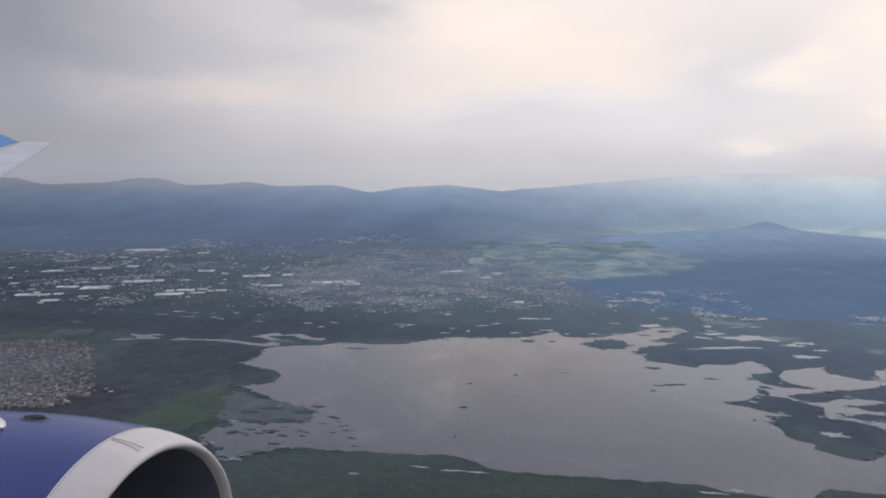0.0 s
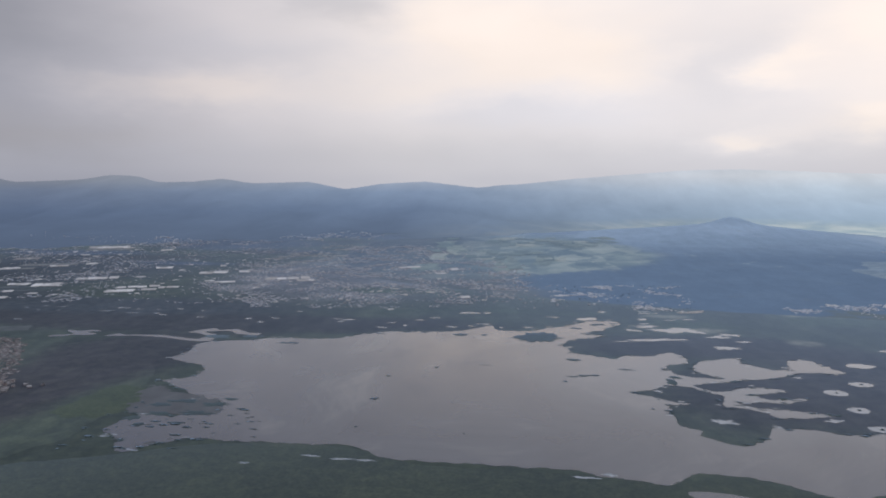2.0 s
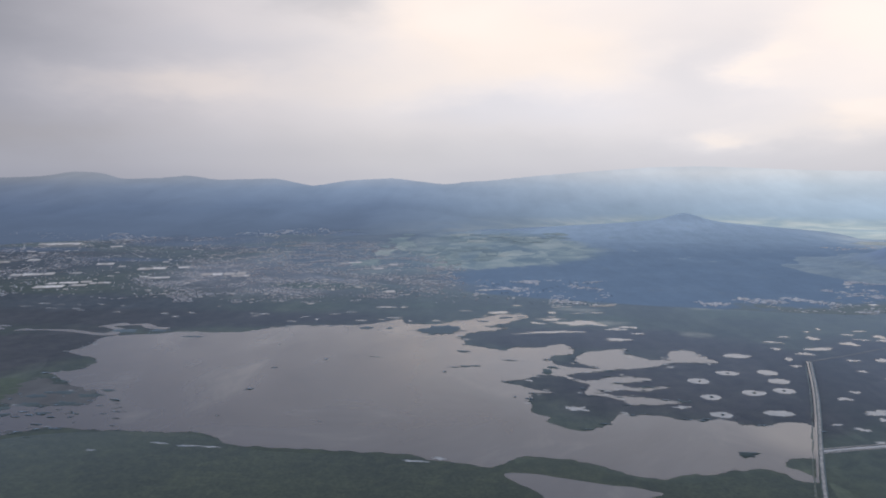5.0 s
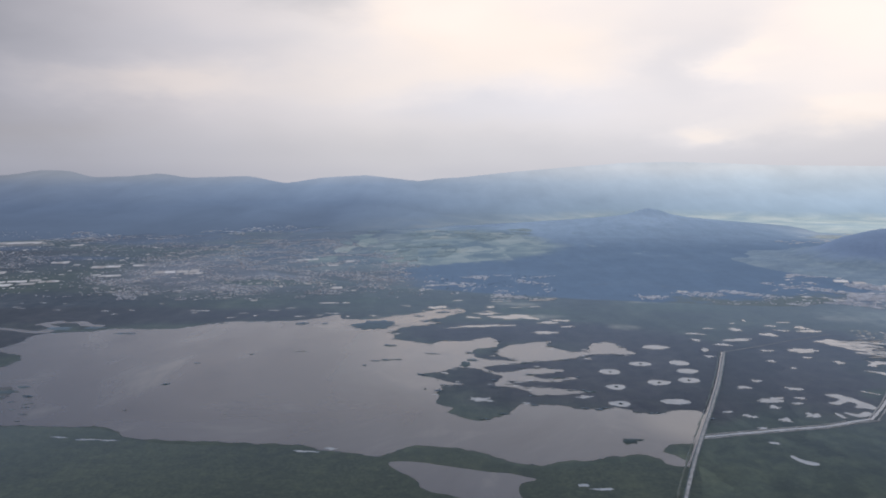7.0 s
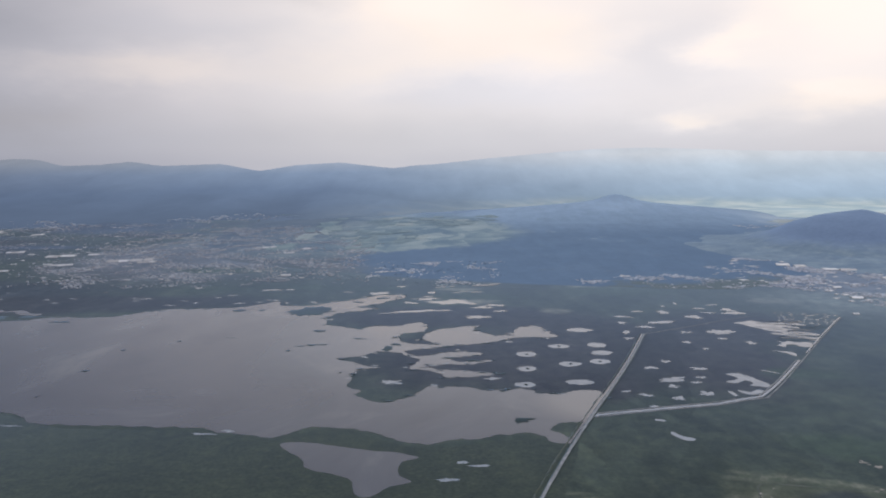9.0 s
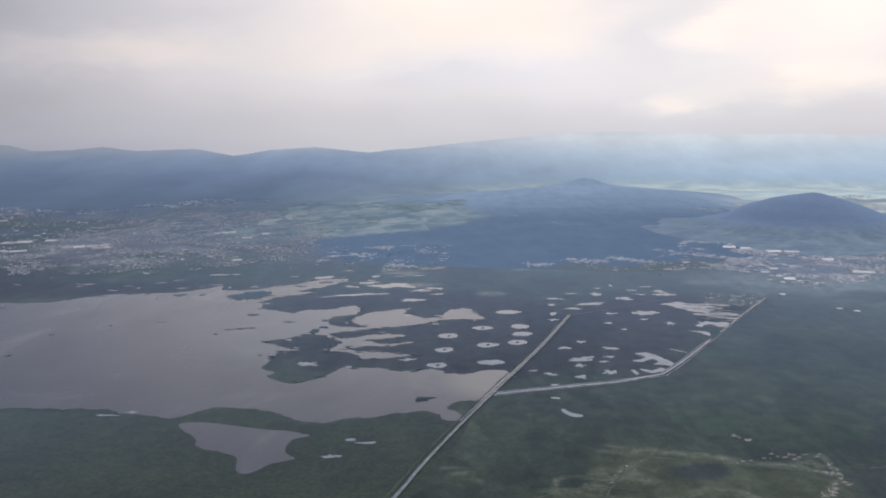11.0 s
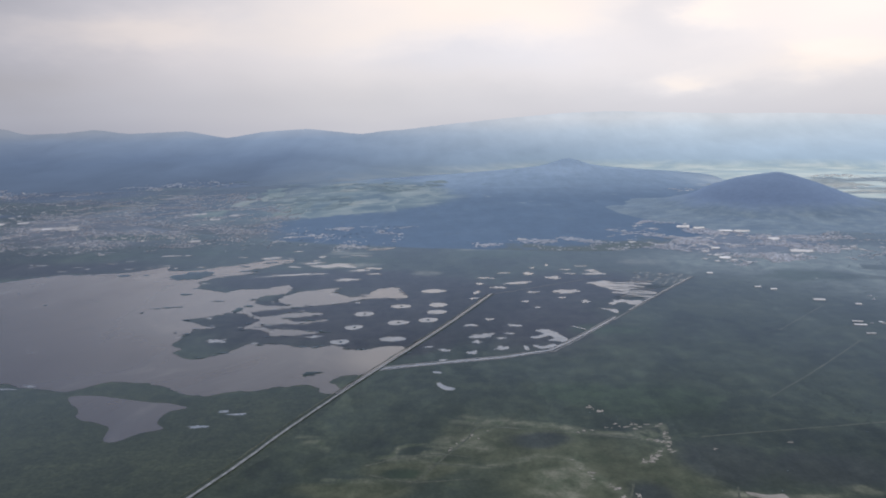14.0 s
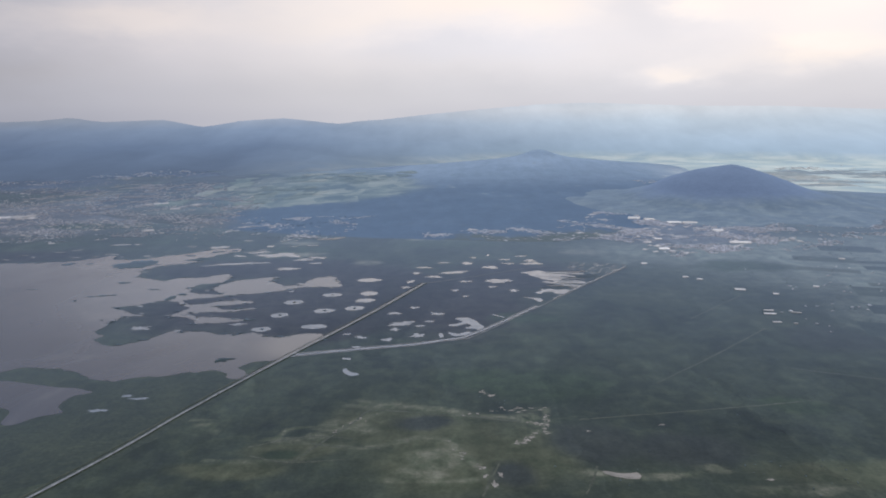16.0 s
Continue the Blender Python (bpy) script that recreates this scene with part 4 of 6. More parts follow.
RING_PONDS = [(380, 710, 11.3, 10.1), (377, 656, 9.4, 8.7), (372, 604, 9.7, 8.3), (418, 744, 12.4, 8.6), (422, 673, 11.3, 9.2), (423, 613, 12.4, 8.6), (461, 750, 10.6, 10.1), (461, 717, 11.3, 9.3), (453, 683, 10.8, 9.5), (452, 822, 15.6, 10.4)]
PONDS_A = [(520, 900, 8.8, 5.4), (545, 933, 6.8, 3.8), (512, 863, 5.7, 5.0), (506, 812, 4.0, 7.4), (503, 782, 6.4, 4.1), (536, 839, 7.6, 6.3), (562, 868, 16.3, 6.7), (580, 927, 6.8, 11.4), (589, 969, 5.1, 4.1), (612, 990, 2.4, 6.5), (635, 955, 6.2, 4.1), (613, 900, 8.7, 9.1), (640, 925, 8.2, 3.9), (662, 979, 7.9, 4.3), (671, 944, 9.5, 8.1), (671, 923, 11.1, 7.7), (576, 812, 6.6, 4.5), (621, 814, 13.9, 9.0)]
PONDS_B = [(610, 781, 5.7, 2.8), (564, 764, 4.1, 4.0), (576, 735, 3.6, 2.5), (634, 761, 4.9, 5.4), (500, 661, 7.1, 5.0), (519, 685, 4.5, 4.3), (545, 659, 6.5, 5.1), (511, 623, 12.2, 5.5), (538, 630, 5.5, 3.7), (530, 614, 4.6, 2.7), (505, 602, 5.0, 4.3), (475, 576, 5.3, 3.9), (501, 569, 5.2, 4.6), (529, 581, 5.8, 6.5), (552, 582, 2.4, 6.6), (475, 547, 4.1, 2.8), (460, 587, 4.4, 1.6), (472, 515, 4, 2.5)]
SALT_PONDS = [(724, 868, 15, 1.8), (716, 825, 13, 1.8), (690, 786, 10, 1.6), (709, 774, 6, 1.5)]

islet_count = 0
rng0 = random.Random(3)


def islet(cx, cy, rx, ry, base=0.06, height=0.2):
    global islet_count
    islet_count += 1
    edge = oval(cx, cy, rx, ry, islet_count + 40, 0.35, n=max(16, int(rx * 2.2)))
    ob = new("islet", domed_mesh("islet", edge, base, min(height, rx * 0.35), REEDBED, islet_count))
    tagged(ob, "low dark islet of reeds standing in the water", "islet", "islets in the lake", "structure")


for k, (cx, cy, rx, ry) in enumerate(STRIPS + PONDS_A + PONDS_B):
    rot = 0.25 * math.sin(k * 2.7)
    water_body("pond", oval(cx, cy, rx, ry, k, 0.42 if rx > 4 else 0.25, rot, 36), 0.25 + 0.004 * (k % 5), "small shallow pond with ragged grassy edges")["group"] = "ponds in the marsh"
for k, (cx, cy, rx, ry) in enumerate(RING_PONDS):
    water_body("ring_pond", oval(cx, cy, rx, ry, k + 90, 0.10, 0.1, 36), 0.26, "round dug pond with a tiny reed islet in its middle")["group"] = "round ponds in the marsh"
    if k not in (5, 6, 7, 9):
        islet(cx + 0.4, cy + 0.3, 2.1, 1.8, height=0.6)
for k, (cx, cy, rx, ry) in enumerate(SALT_PONDS):
    water_body("salt_pond", oval(cx, cy, rx, ry, k + 130, 0.25, -0.12, 40), 0.30 + 0.006 * k, "long narrow pond between raised planting beds")["group"] = "ponds between planting beds"
main_salt = curve_through([(651, 863), (659, 856), (664, 842), (672, 833), (676, 823), (685, 816), (694, 813), (703, 825), (710, 828), (702, 836), (703, 841), (718, 833), (721, 839), (711, 848), (704, 852), (717, 855), (731, 846), (735, 850), (732, 857), (715, 861), (712, 868), (690, 865), (681, 872), (676, 877), (666, 870)], True, 1.4, 0.7, 7)
water_body("salt_pond", main_salt, 0.36, "broad pale shallow pond beside planting beds")
for k, fork in enumerate(([(689, 810), (698, 802), (724, 797), (727, 807), (706, 818)], [(674, 805), (687, 798), (695, 789), (712, 780), (721, 787), (710, 792), (700, 797), (692, 804), (680, 810)], [(644, 728), (654, 720), (660, 706), (664, 714), (663, 723), (652, 727)])):
    water_body("salt_pond", curve_through(fork, True, 1.4, 0.6, 60 + k), 0.33 + 0.008 * k, "ragged shallow pond beside planting beds")["group"] = "ponds between planting beds"
salt_b = curve_through([(659, 751), (665, 744), (670, 753), (679, 755), (682, 746), (692, 745), (701, 760), (697, 766), (687, 764), (679, 770), (672, 765), (668, 773), (668, 760)], True, 1.4, 0.6, 12)
water_body("salt_pond", salt_b, 0.37, "pale shallow pond beside the dike")
fork_a = curve_through([(565, 641), (577, 644), (583, 637), (588, 627), (591, 619), (594, 606), (588, 600), (584, 603), (575, 605), (581, 614), (577, 621), (572, 617), (563, 612), (557, 617), (567, 622), (572, 630)], True, 1.6, 0.9, 8)
water_body("pond", fork_a, 0.27, "forked pond beside the canal bend")
fork_b = curve_through([(559, 592), (564, 590), (569, 587), (578, 594), (582, 588), (572, 581), (564, 580), (560, 586)], True, 1.6, 0.7, 9)
water_body("pond", fork_b, 0.28, "small forked pond at the canal bend")
crescent = curve_through([(472.5, 487), (475, 491), (477.5, 486), (481, 482), (487.5, 478), (487, 474.5), (482, 473), (477, 477)], True, 1.5, 0.4, 10)
water_body("pond", crescent, 0.27, "crescent-shaped puddle in the grass")
wet = curve_through([(654, 316), (664, 313), (674, 314), (673, 307), (663, 308), (657, 311)], True, 1.5, 0.6, 11)
tagged(new("mud_flat", flat_mesh("mud_flat", wet, 0.07, SALT)), "bare pale mud beside a field corner", "mud", kind="structure")

for k in range(46):
    x, y = rng0.uniform(-760, 330), 0.0
    y = 985 + 0.12 * max(x, -100) + rng0.uniform(0, 130)
    water_body("pond", oval(x, y, rng0.uniform(2.5, 11), rng0.uniform(1.5, 4), k + 500, 0.4, rng0.uniform(-0.2, 0.4), 24), 0.2 + 0.004 * k, "small shallow pond with ragged grassy edges")["group"] = "ponds in the marsh"
for spec in [(228, 733, 5, 11), (236, 750, 6, 6), (183, 1031, 11, 7), (206, 1040, 6, 4), (150, 1000, 9, 4), (92, 930, 32, 26), (-9, 938, 9, 9), (23, 939, 4.5, 6), (164, 964, 8.4, 7), (133, 814, 9.7, 5.5), (119, 721, 2.9, 3), (188, 776, 7.9, 3.6), (-65, 640, 4.2, 4.2), (-67, 721, 3.5, 2.4),
             (-21, 762, 3.1, 2.6), (193, 639, 2.0, 2.2), (-226, 862, 11.5, 4.5), (-64, 561, 1.4, 1.6), (28, 555, 1.1, 1.2), (-178, 596, 4.5, 2.6), (-218, 553, 7.1, 2.6), (-237, 541, 4.6, 2.0)]:
    islet(*spec)
for spec in [(-204, 543, 5.6, 2.0), (-189, 554, 3.8, 1.9), (34, 779, 8.2, 1.0), (-97, 829, 1.7, 1.8), (-332, 888, 14.9, 13), (-288, 894, 15, 7), (364, 513, 7, 5.2), (139, 745, 8, 3.4), (150, 748, 8, 2.6), (128, 741, 7, 1.8), (-160, 575, 3, 1.2), (-168, 584, 3, 1), (-150, 565, 2.6, 0.9), (-146, 545, 4, 1), (-217, 550, 6.1, 2.6), (-206, 525, 5.4, 2.4), (-205, 545, 3.3, 1.7), (-188, 545, 3.2, 1.7), (-249, 546, 4.7, 3.7), (-174, 593, 6.0, 2.4), (-157, 563, 4.7, 1.4), (-148, 546, 3.7, 1.2), (-163, 572, 2.9, 1.2), (-140, 528, 3.6, 1.1)]:
    islet(*spec)
rng1 = random.Random(21)
for k in range(46):
    u, v = rng1.random(), rng1.random()
    islet(-290 + 120 * u + rng1.uniform(-12, 12), 500 + 95 * v + 40 * (1 - u) * (v - 0.5), rng1.uniform(1.0, 5.5), rng1.uniform(0.7, 2.6), height=0.1)
for spec in [(-213, 580, 13, 5), (-247, 575, 10, 6), (-207, 606, 14, 6), (-240, 612, 14, 6), (-258, 600, 10, 8), (-198, 623, 7, 3.5), (-262, 560, 9, 5)]:
    islet(*spec, height=0.1)

# ragged fringe: reed tufts off the shore, pools behind it
fringe = [p for p in lake_edge if p.x > 120 and p.y > 540 or p.y > 860 or p.x < -180]
for k in range(150):
    p = rng1.choice(fringe)
    islet(p.x + rng1.uniform(-5, 5), p.y + rng1.uniform(-4, 4), rng1.uniform(1.5, 7.0), rng1.uniform(0.9, 2.6), 0.075, 0.15)
for k in range(70):
    p = rng1.choice(fringe)
    water_body("pond", oval(p.x + rng1.uniform(-9, 9), p.y + rng1.uniform(-7, 7), rng1.uniform(1.5, 6.0), rng1.uniform(0.8, 2.2), k + 900, 0.4, rng1.uniform(-0.3, 0.3), 16), 0.3 + 0.002 * k, "small shallow pond with ragged grassy edges")["group"] = "ponds in the marsh"


# ---- land patches of another growth ----


def patch(name, points, z, mat, label, rough=5.0, seed=20, step=4.0):
    ob = new(name, flat_mesh(name, curve_through(points, True, step, rough, seed), z * 0.3, mat))
    return tagged(ob, label, "vegetation", kind="structure")


WEED = Mat("weedy_shallows")
WEED.set(WEED.ramp(WEED.noise(0.03, 6, 0.62, (1.0, 0.6, 1.0), 0.6), [(0.36, (0.046, 0.058, 0.072)), (0.54, (0.066, 0.080, 0.096)), (0.68, (0.094, 0.108, 0.124))]), Roughness=0.55)
WEED.b.inputs["Specular IOR Level"].default_value = 0.35
patch("weedy_shallows", [(-298, 636), (-291, 660), (-258, 638), (-216, 622), (-196, 590), (-206, 560), (-190, 530), (-213, 510), (-229, 494), (-258, 538)], 0.26, WEED.m, "dark weedy shallows at the edge of the lake", 11.0, 31, 1.6)
patch("meadow", [(-341, 617), (-335, 648), (-318, 654), (-303, 650), (-284, 636), (-278, 610), (-280, 590), (-288, 560), (-312, 556), (-337, 562), (-344, 590)], 0.12, MEADOW, "bright green meadow beside the lake", 7.0)
patch("grass_bank", [(-230, 480), (-150, 514), (-61, 514), (0, 488), (112, 484), (190, 480), (225, 488), (290, 456), (370, 476), (400, 460), (330, 300), (100, 200), (-300, 250), (-330, 420)], 0.07, BANK, "dark green grassy bank along the lake", 2.0, 25)

rng = random.Random(11)
# crusts of pale dried mud at the edge of the pasture
for k, (x, y, rx, ry) in enumerate([(588, 438, 2.2, 1.2), (594, 432, 2.0, 1.6), (607, 404, 3.0, 1.1), (612, 401, 2.0, 0.9), (629, 380, 1.3, 2.6), (627, 374, 1.6, 1.2), (617, 361, 2.4, 1.2), (611, 353, 2.6, 1.3), (614, 357, 1.4, 2.0),
                                    (600, 409, 1.4, 0.8), (631, 386, 1.2, 0.9), (590, 300, 1.6, 4.0), (594, 312, 1.4, 3.2), (655, 370, 1.4, 0.8), (747, 306, 2.0, 1.0), (706, 380, 2.4, 0.9)]):
    tagged(new("mud_crust", flat_mesh("mud_crust", oval(x, y, rx, ry, k + 700, 0.5, 0.2, 24), 0.03 + 0.002 * k, SALT)), "crust of pale dried mud in the grass", "mud", "crusts of dried mud", "structure")

crust_rng = random.Random(77)
for line, count in (([(608, 408), (631, 407), (628, 380), (612, 386)], 26), ([(606, 350), (612, 358), (620, 369), (630, 367)], 18), ([(575, 397), (594, 401), (606, 405)], 8), ([(586, 440), (594, 430)], 5), ([(560, 356), (573, 336), (588, 308)], 12), ([(497, 384), (485, 369), (515, 400)], 9)):
    for k in range(count):
        u = crust_rng.random() * (len(line) - 1)
        (x0, y0), (x1, y1) = line[int(u)], line[int(u) + 1]
        x, y = x0 + (x1 - x0) * (u % 1) + crust_rng.gauss(0, 1.6), y0 + (y1 - y0) * (u % 1) + crust_rng.gauss(0, 1.6)
        edge = oval(x, y, crust_rng.uniform(0.4, 1.7), crust_rng.uniform(0.3, 1.1), k + 5 * count, 0.55, crust_rng.uniform(-0.5, 0.5), 14)
        tagged(new("mud_crust", flat_mesh("mud_crust", edge, 0.035 + 0.001 * k, SALT)), "crust of pale dried mud in the grass", "mud", "crusts of dried mud", "structure")


# ---- dikes, canals and tracks ----
def way(name, points, profile, mat, label, rough=0.3, seed=0, step=6.0, category="road"):
    line = curve_through(points, False, step, 0.0, seed)
    return tagged(new(name, ribbon_mesh(name, line, profile, mat, rough, seed)), label, category, kind="structure")


DIKE = [(318, 248), (353, 336), (373, 397), (398, 466), (427, 540), (452, 602), (486, 690), (526, 803)]
way("dike", DIKE, [(-2.2, -0.2), (-1.2, 0.7), (1.2, 0.7), (2.2, -0.2)], BANK, "straight earth dike with grassy slopes", 0.4, 2)
way("road", DIKE, [(-1.05, 0.71), (-0.9, 0.76), (0.9, 0.76), (1.05, 0.71)], DIRT_ROAD, "pale dirt road along the crown of the dike", 0.5, 1)
way("dike", [(313, 250), (348, 338), (368, 399), (393, 468), (422, 542), (447, 604), (481, 692), (521, 805)], [(-0.6, -0.1), (-0.3, 0.3), (0.3, 0.3), (0.6, -0.1)], TRACK, "low earth bank beside the drain", 1.2, 4)
way("canal", [(394.5, 466), (424.5, 541), (449.5, 603), (483.5, 691), (523.5, 804)], [(-0.9, 0.2), (0.9, 0.2)], WATER, "narrow drain between the dike and its bank", 0.3, 3, category="canal")
CANAL = [(420, 524), (444, 531.5), (488, 544), (530, 555.5), (552, 566), (574, 575), (604, 614), (656, 690), (740, 814), (799, 898)]
way("canal", CANAL[5:8], [(-1.2, 0.2), (1.2, 0.2)], POND, "canal along a dike, pale with sky light", 0.6, 5, category="canal")
way("canal", [(677, 721), (740, 814), (799, 898)], [(-0.7, 0.2), (0.7, 0.2)], POND, "narrow canal along a dike, pale with sky light", 0.6, 13, category="canal")
way("canal", CANAL[:6], [(-1.9, 0.2), (1.9, 0.2)], POND, "canal along a dike, pale with sky light", 0.6, 11, category="canal")
way("dike", [(421, 528), (443, 535), (487, 547.5), (529, 559), (550, 569)], [(-0.7, -0.1), (-0.4, 0.4), (0.4, 0.4), (0.7, -0.1)], DIRT_ROAD, "pale earth dike along the canal", 0.5, 12)
way("dike", [(p[0] + 1.2, p[1] - 3.2) for p in CANAL[:5]] + [(579, 572)], [(-0.8, -0.1), (-0.4, 0.4), (0.4, 0.4), (0.8, -0.1)], DIRT_ROAD, "pale earth dike along the canal", 0.5, 6)
way("dike", [(p[0] - 2.4, p[1] + 1.4) for p in CANAL[5:8]], [(-0.8, -0.1), (-0.4, 0.4), (0.4, 0.4), (0.8, -0.1)], DIRT_ROAD, "pale earth dike along the canal", 0.5, 6)
way("dike", [(575, 569), (606.5, 612), (658.5, 689), (742, 813), (801, 897)], [(-0.7, -0.1), (-0.3, 0.4), (0.3, 0.4), (0.7, -0.1)], DIRT_ROAD, "pale earth dike along the canal", 0.5, 7)
way("track", [(528, 805), (574, 832), (637, 874), (690, 905)], [(-0.7, 0.1), (0, 0.3), (0.7, 0.1)], DIRT_ROAD, "faint pale track along the ponds", 0.5, 8)
way("canal", [(604, 655), (617, 643)], [(-1.2, 0.2), (1.2, 0.2)], POND, "short side canal", 0.3, 9, category="canal")
TRACKS = [[(380, 1135), (440, 1112), (500, 1098)], [(723, 456), (783, 514), (868, 602)], [(807, 637), (850, 684), (894, 732)], [(652, 388), (700, 397), (783, 412), (827, 422)], [(468, 325), (479, 348), (499, 386), (506, 403), (540, 400), (575, 394), (612, 384)], [(583, 287), (588, 305), (594, 325)],
          [(436, 346), (455, 356), (476, 362), (500, 358)], [(841, 489), (871, 476), (903, 463)], [(440, 334), (468, 326), (500, 330)], [(474, 352), (486, 348), (520, 345)], [(640, 290), (648, 310), (652, 322)], [(1000, 520), (1100, 470), (1250, 440)]]
for k, pts in enumerate(TRACKS):
    way("track", pts, [(-0.7, 0.02), (0, 0.05), (0.7, 0.02)], TRACK, "faint pale field track", 0.9, 20 + k)

# planting beds between the long ponds
for k in range(13):
    x, y = 690 + (k % 5) * 14 + 3 * math.sin(k * 1.9), 774 + k * 8.2
    if x + 34 > 718 + 0.664 * (y - 783):
        x = 718 + 0.664 * (y - 783) - 38
    edge = oval(x + 12, y, 17 + 4 * math.sin(k), 1.3, k + 300, 0.2, -0.12, 24)
    tagged(new("planting_bed", domed_mesh("planting_bed", edge, 0.10, 0.12, REEDBED, k)), "long raised planting bed between ponds", "planting bed", "raised planting beds", "structure")
for k in range(9):
    edge = oval(688 + 9 * math.sin(k * 2.1) + k * 1.5, 828 + k * 6.2, 9 + 5 * math.sin(k * 1.3), 0.8, k + 320, 0.2, -0.1, 20)
    tagged(new("planting_bed", domed_mesh("planting_bed", edge, 0.12, 0.1, REEDBED, k + 20)), "long raised planting bed between ponds", "planting bed", "raised planting beds", "structure")
for k in range(84):
    row, col = divmod(k, 9)
    x, y = 710 + row * 2 + col * 9.0 + rng.uniform(-3, 3), 852 + row * 8.4 - col * 0.6 + rng.uniform(-2, 2)
    if rng.random() < 0.25 or x > 718 + 0.664 * (y - 783):
        continue
    edge = oval(x, y, rng.uniform(1.5, 4.2), rng.uniform(0.8, 1.9), k + 340, 0.25, -0.1, 14)
    tagged(new("puddle", flat_mesh("puddle", edge, 0.06 + 0.001 * k, POND)), "tiny pale puddle among planting beds", "puddle", "puddles among beds", "structure")

# ---- fields beyond the marsh ----


def field(x, y, w, d, turn, z, mat=FIELD):
    c, s = math.cos(turn), math.sin(turn)
    corners = [(-w, -d), (w, -d * rng.uniform(0.8, 1.1)), (w * rng.uniform(0.85, 1.1), d), (-w, d * rng.uniform(0.85, 1.1))]
    verts, faces, n = [], [], 6
    for j in range(n + 1):
        for i in range(n + 1):
            u, v = i / n, j / n
            a = (corners[0][0] * (1 - u) + corners[1][0] * u) * (1 - v) + (corners[3][0] * (1 - u) + corners[2][0] * u) * v
            b = (corners[0][1] * (1 - u) + corners[1][1] * u) * (1 - v) + (corners[3][1] * (1 - u) + corners[2][1] * u) * v
            px, py = x + a * c - b * s, y + a * s + b * c
            verts.append((px, py, z + surface(px, py)))
            if i < n and j < n:
                k = j * (n + 1) + i
                faces.append((k, k + 1, k + n + 2, k + n + 1))
    ob = new("field", mesh_of("field", verts, faces, mat))
    tagged(ob, "cultivated field parcel in dull green", "field", "fields on the plain", "structure")


for k in range(90):
    x, y = rng.uniform(980, 1700), rng.uniform(480, 1080)
    if x - 980 < (y - 480) * 0.2:
        continue
    field(x, y, rng.uniform(14, 45), rng.uniform(8, 26), -0.3 + rng.uniform(-0.1, 0.1), 0.01 + 0.001 * k)
# parcels on the slope, blue-grey haze mixed into each crop colour
HAZY_SLOPE_FARM = field_material("hazy_slope_parcels", [(0.0, (0.15, 0.205, 0.215)), (0.35, (0.19, 0.250, 0.250)), (0.7, (0.26, 0.315, 0.295)), (1.0, (0.37, 0.41, 0.37))], 0.4)
farm_rng = random.Random(41)
for k in range(150):
    x, y = farm_rng.uniform(-200, 430), farm_rng.uniform(1670, 2700)
    if x > 60 + (y - 1480) * 0.30 or noise.noise(Vector((x * 0.006, y * 0.003, 12.0))) < -0.12:
        continue
    field(x, y, farm_rng.uniform(8, 30), farm_rng.uniform(22, 75), 0.1 + farm_rng.uniform(-0.25, 0.25), 0.4 + 0.003 * k, HAZY_SLOPE_FARM)
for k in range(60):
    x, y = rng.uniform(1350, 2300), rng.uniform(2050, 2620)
    field(x, y, rng.uniform(30, 110), rng.uniform(20, 70), rng.uniform(-0.3, 0.3), 0.35 + 0.003 * k, SUNLIT_FIELD)
for k, (x, y, w, d) in enumerate([(-1240, 2120, 67, 60), (-1291, 1800, 31, 30), (-1133, 1668, 64, 26), (-1153, 1575, 41, 16), (-645, 905, 26, 18), (-1132, 2246, 56, 40),
                                  (-900, 1240, 40, 5), (-980, 1270, 60, 6), (-780, 1360, 46, 6), (-1050, 1420, 60, 8), (-760, 1180, 30, 4), (-600, 1230, 34, 5), (-900, 1520, 60, 9), (-700, 1480, 50, 8), (-1200, 1330, 70, 9)]):
    field(x, y, w, d, 0.35, 0.05 + 0.002 * k, FAR_FIELD)

# ---- buildings ----


def box(x0, x1, y0, y1, z0, z1):
    v = [(x0, y0, z0), (x1, y0, z0), (x1, y1, z0), (x0, y1, z0), (x0, y0, z1), (x1, y0, z1), (x1, y1, z1), (x0, y1, z1)]
    return v, [(0, 1, 5, 4), (1, 2, 6, 5), (2, 3, 7, 6), (3, 0, 4, 7), (4, 5, 6, 7), (3, 2, 1, 0)]


def joined(name, blocks, mat):
    verts, faces = [], []
    for v, f in blocks:
        faces += [tuple(i + len(verts) for i in q) for q in f]
        verts += v
    return mesh_of(name, verts, faces, mat)


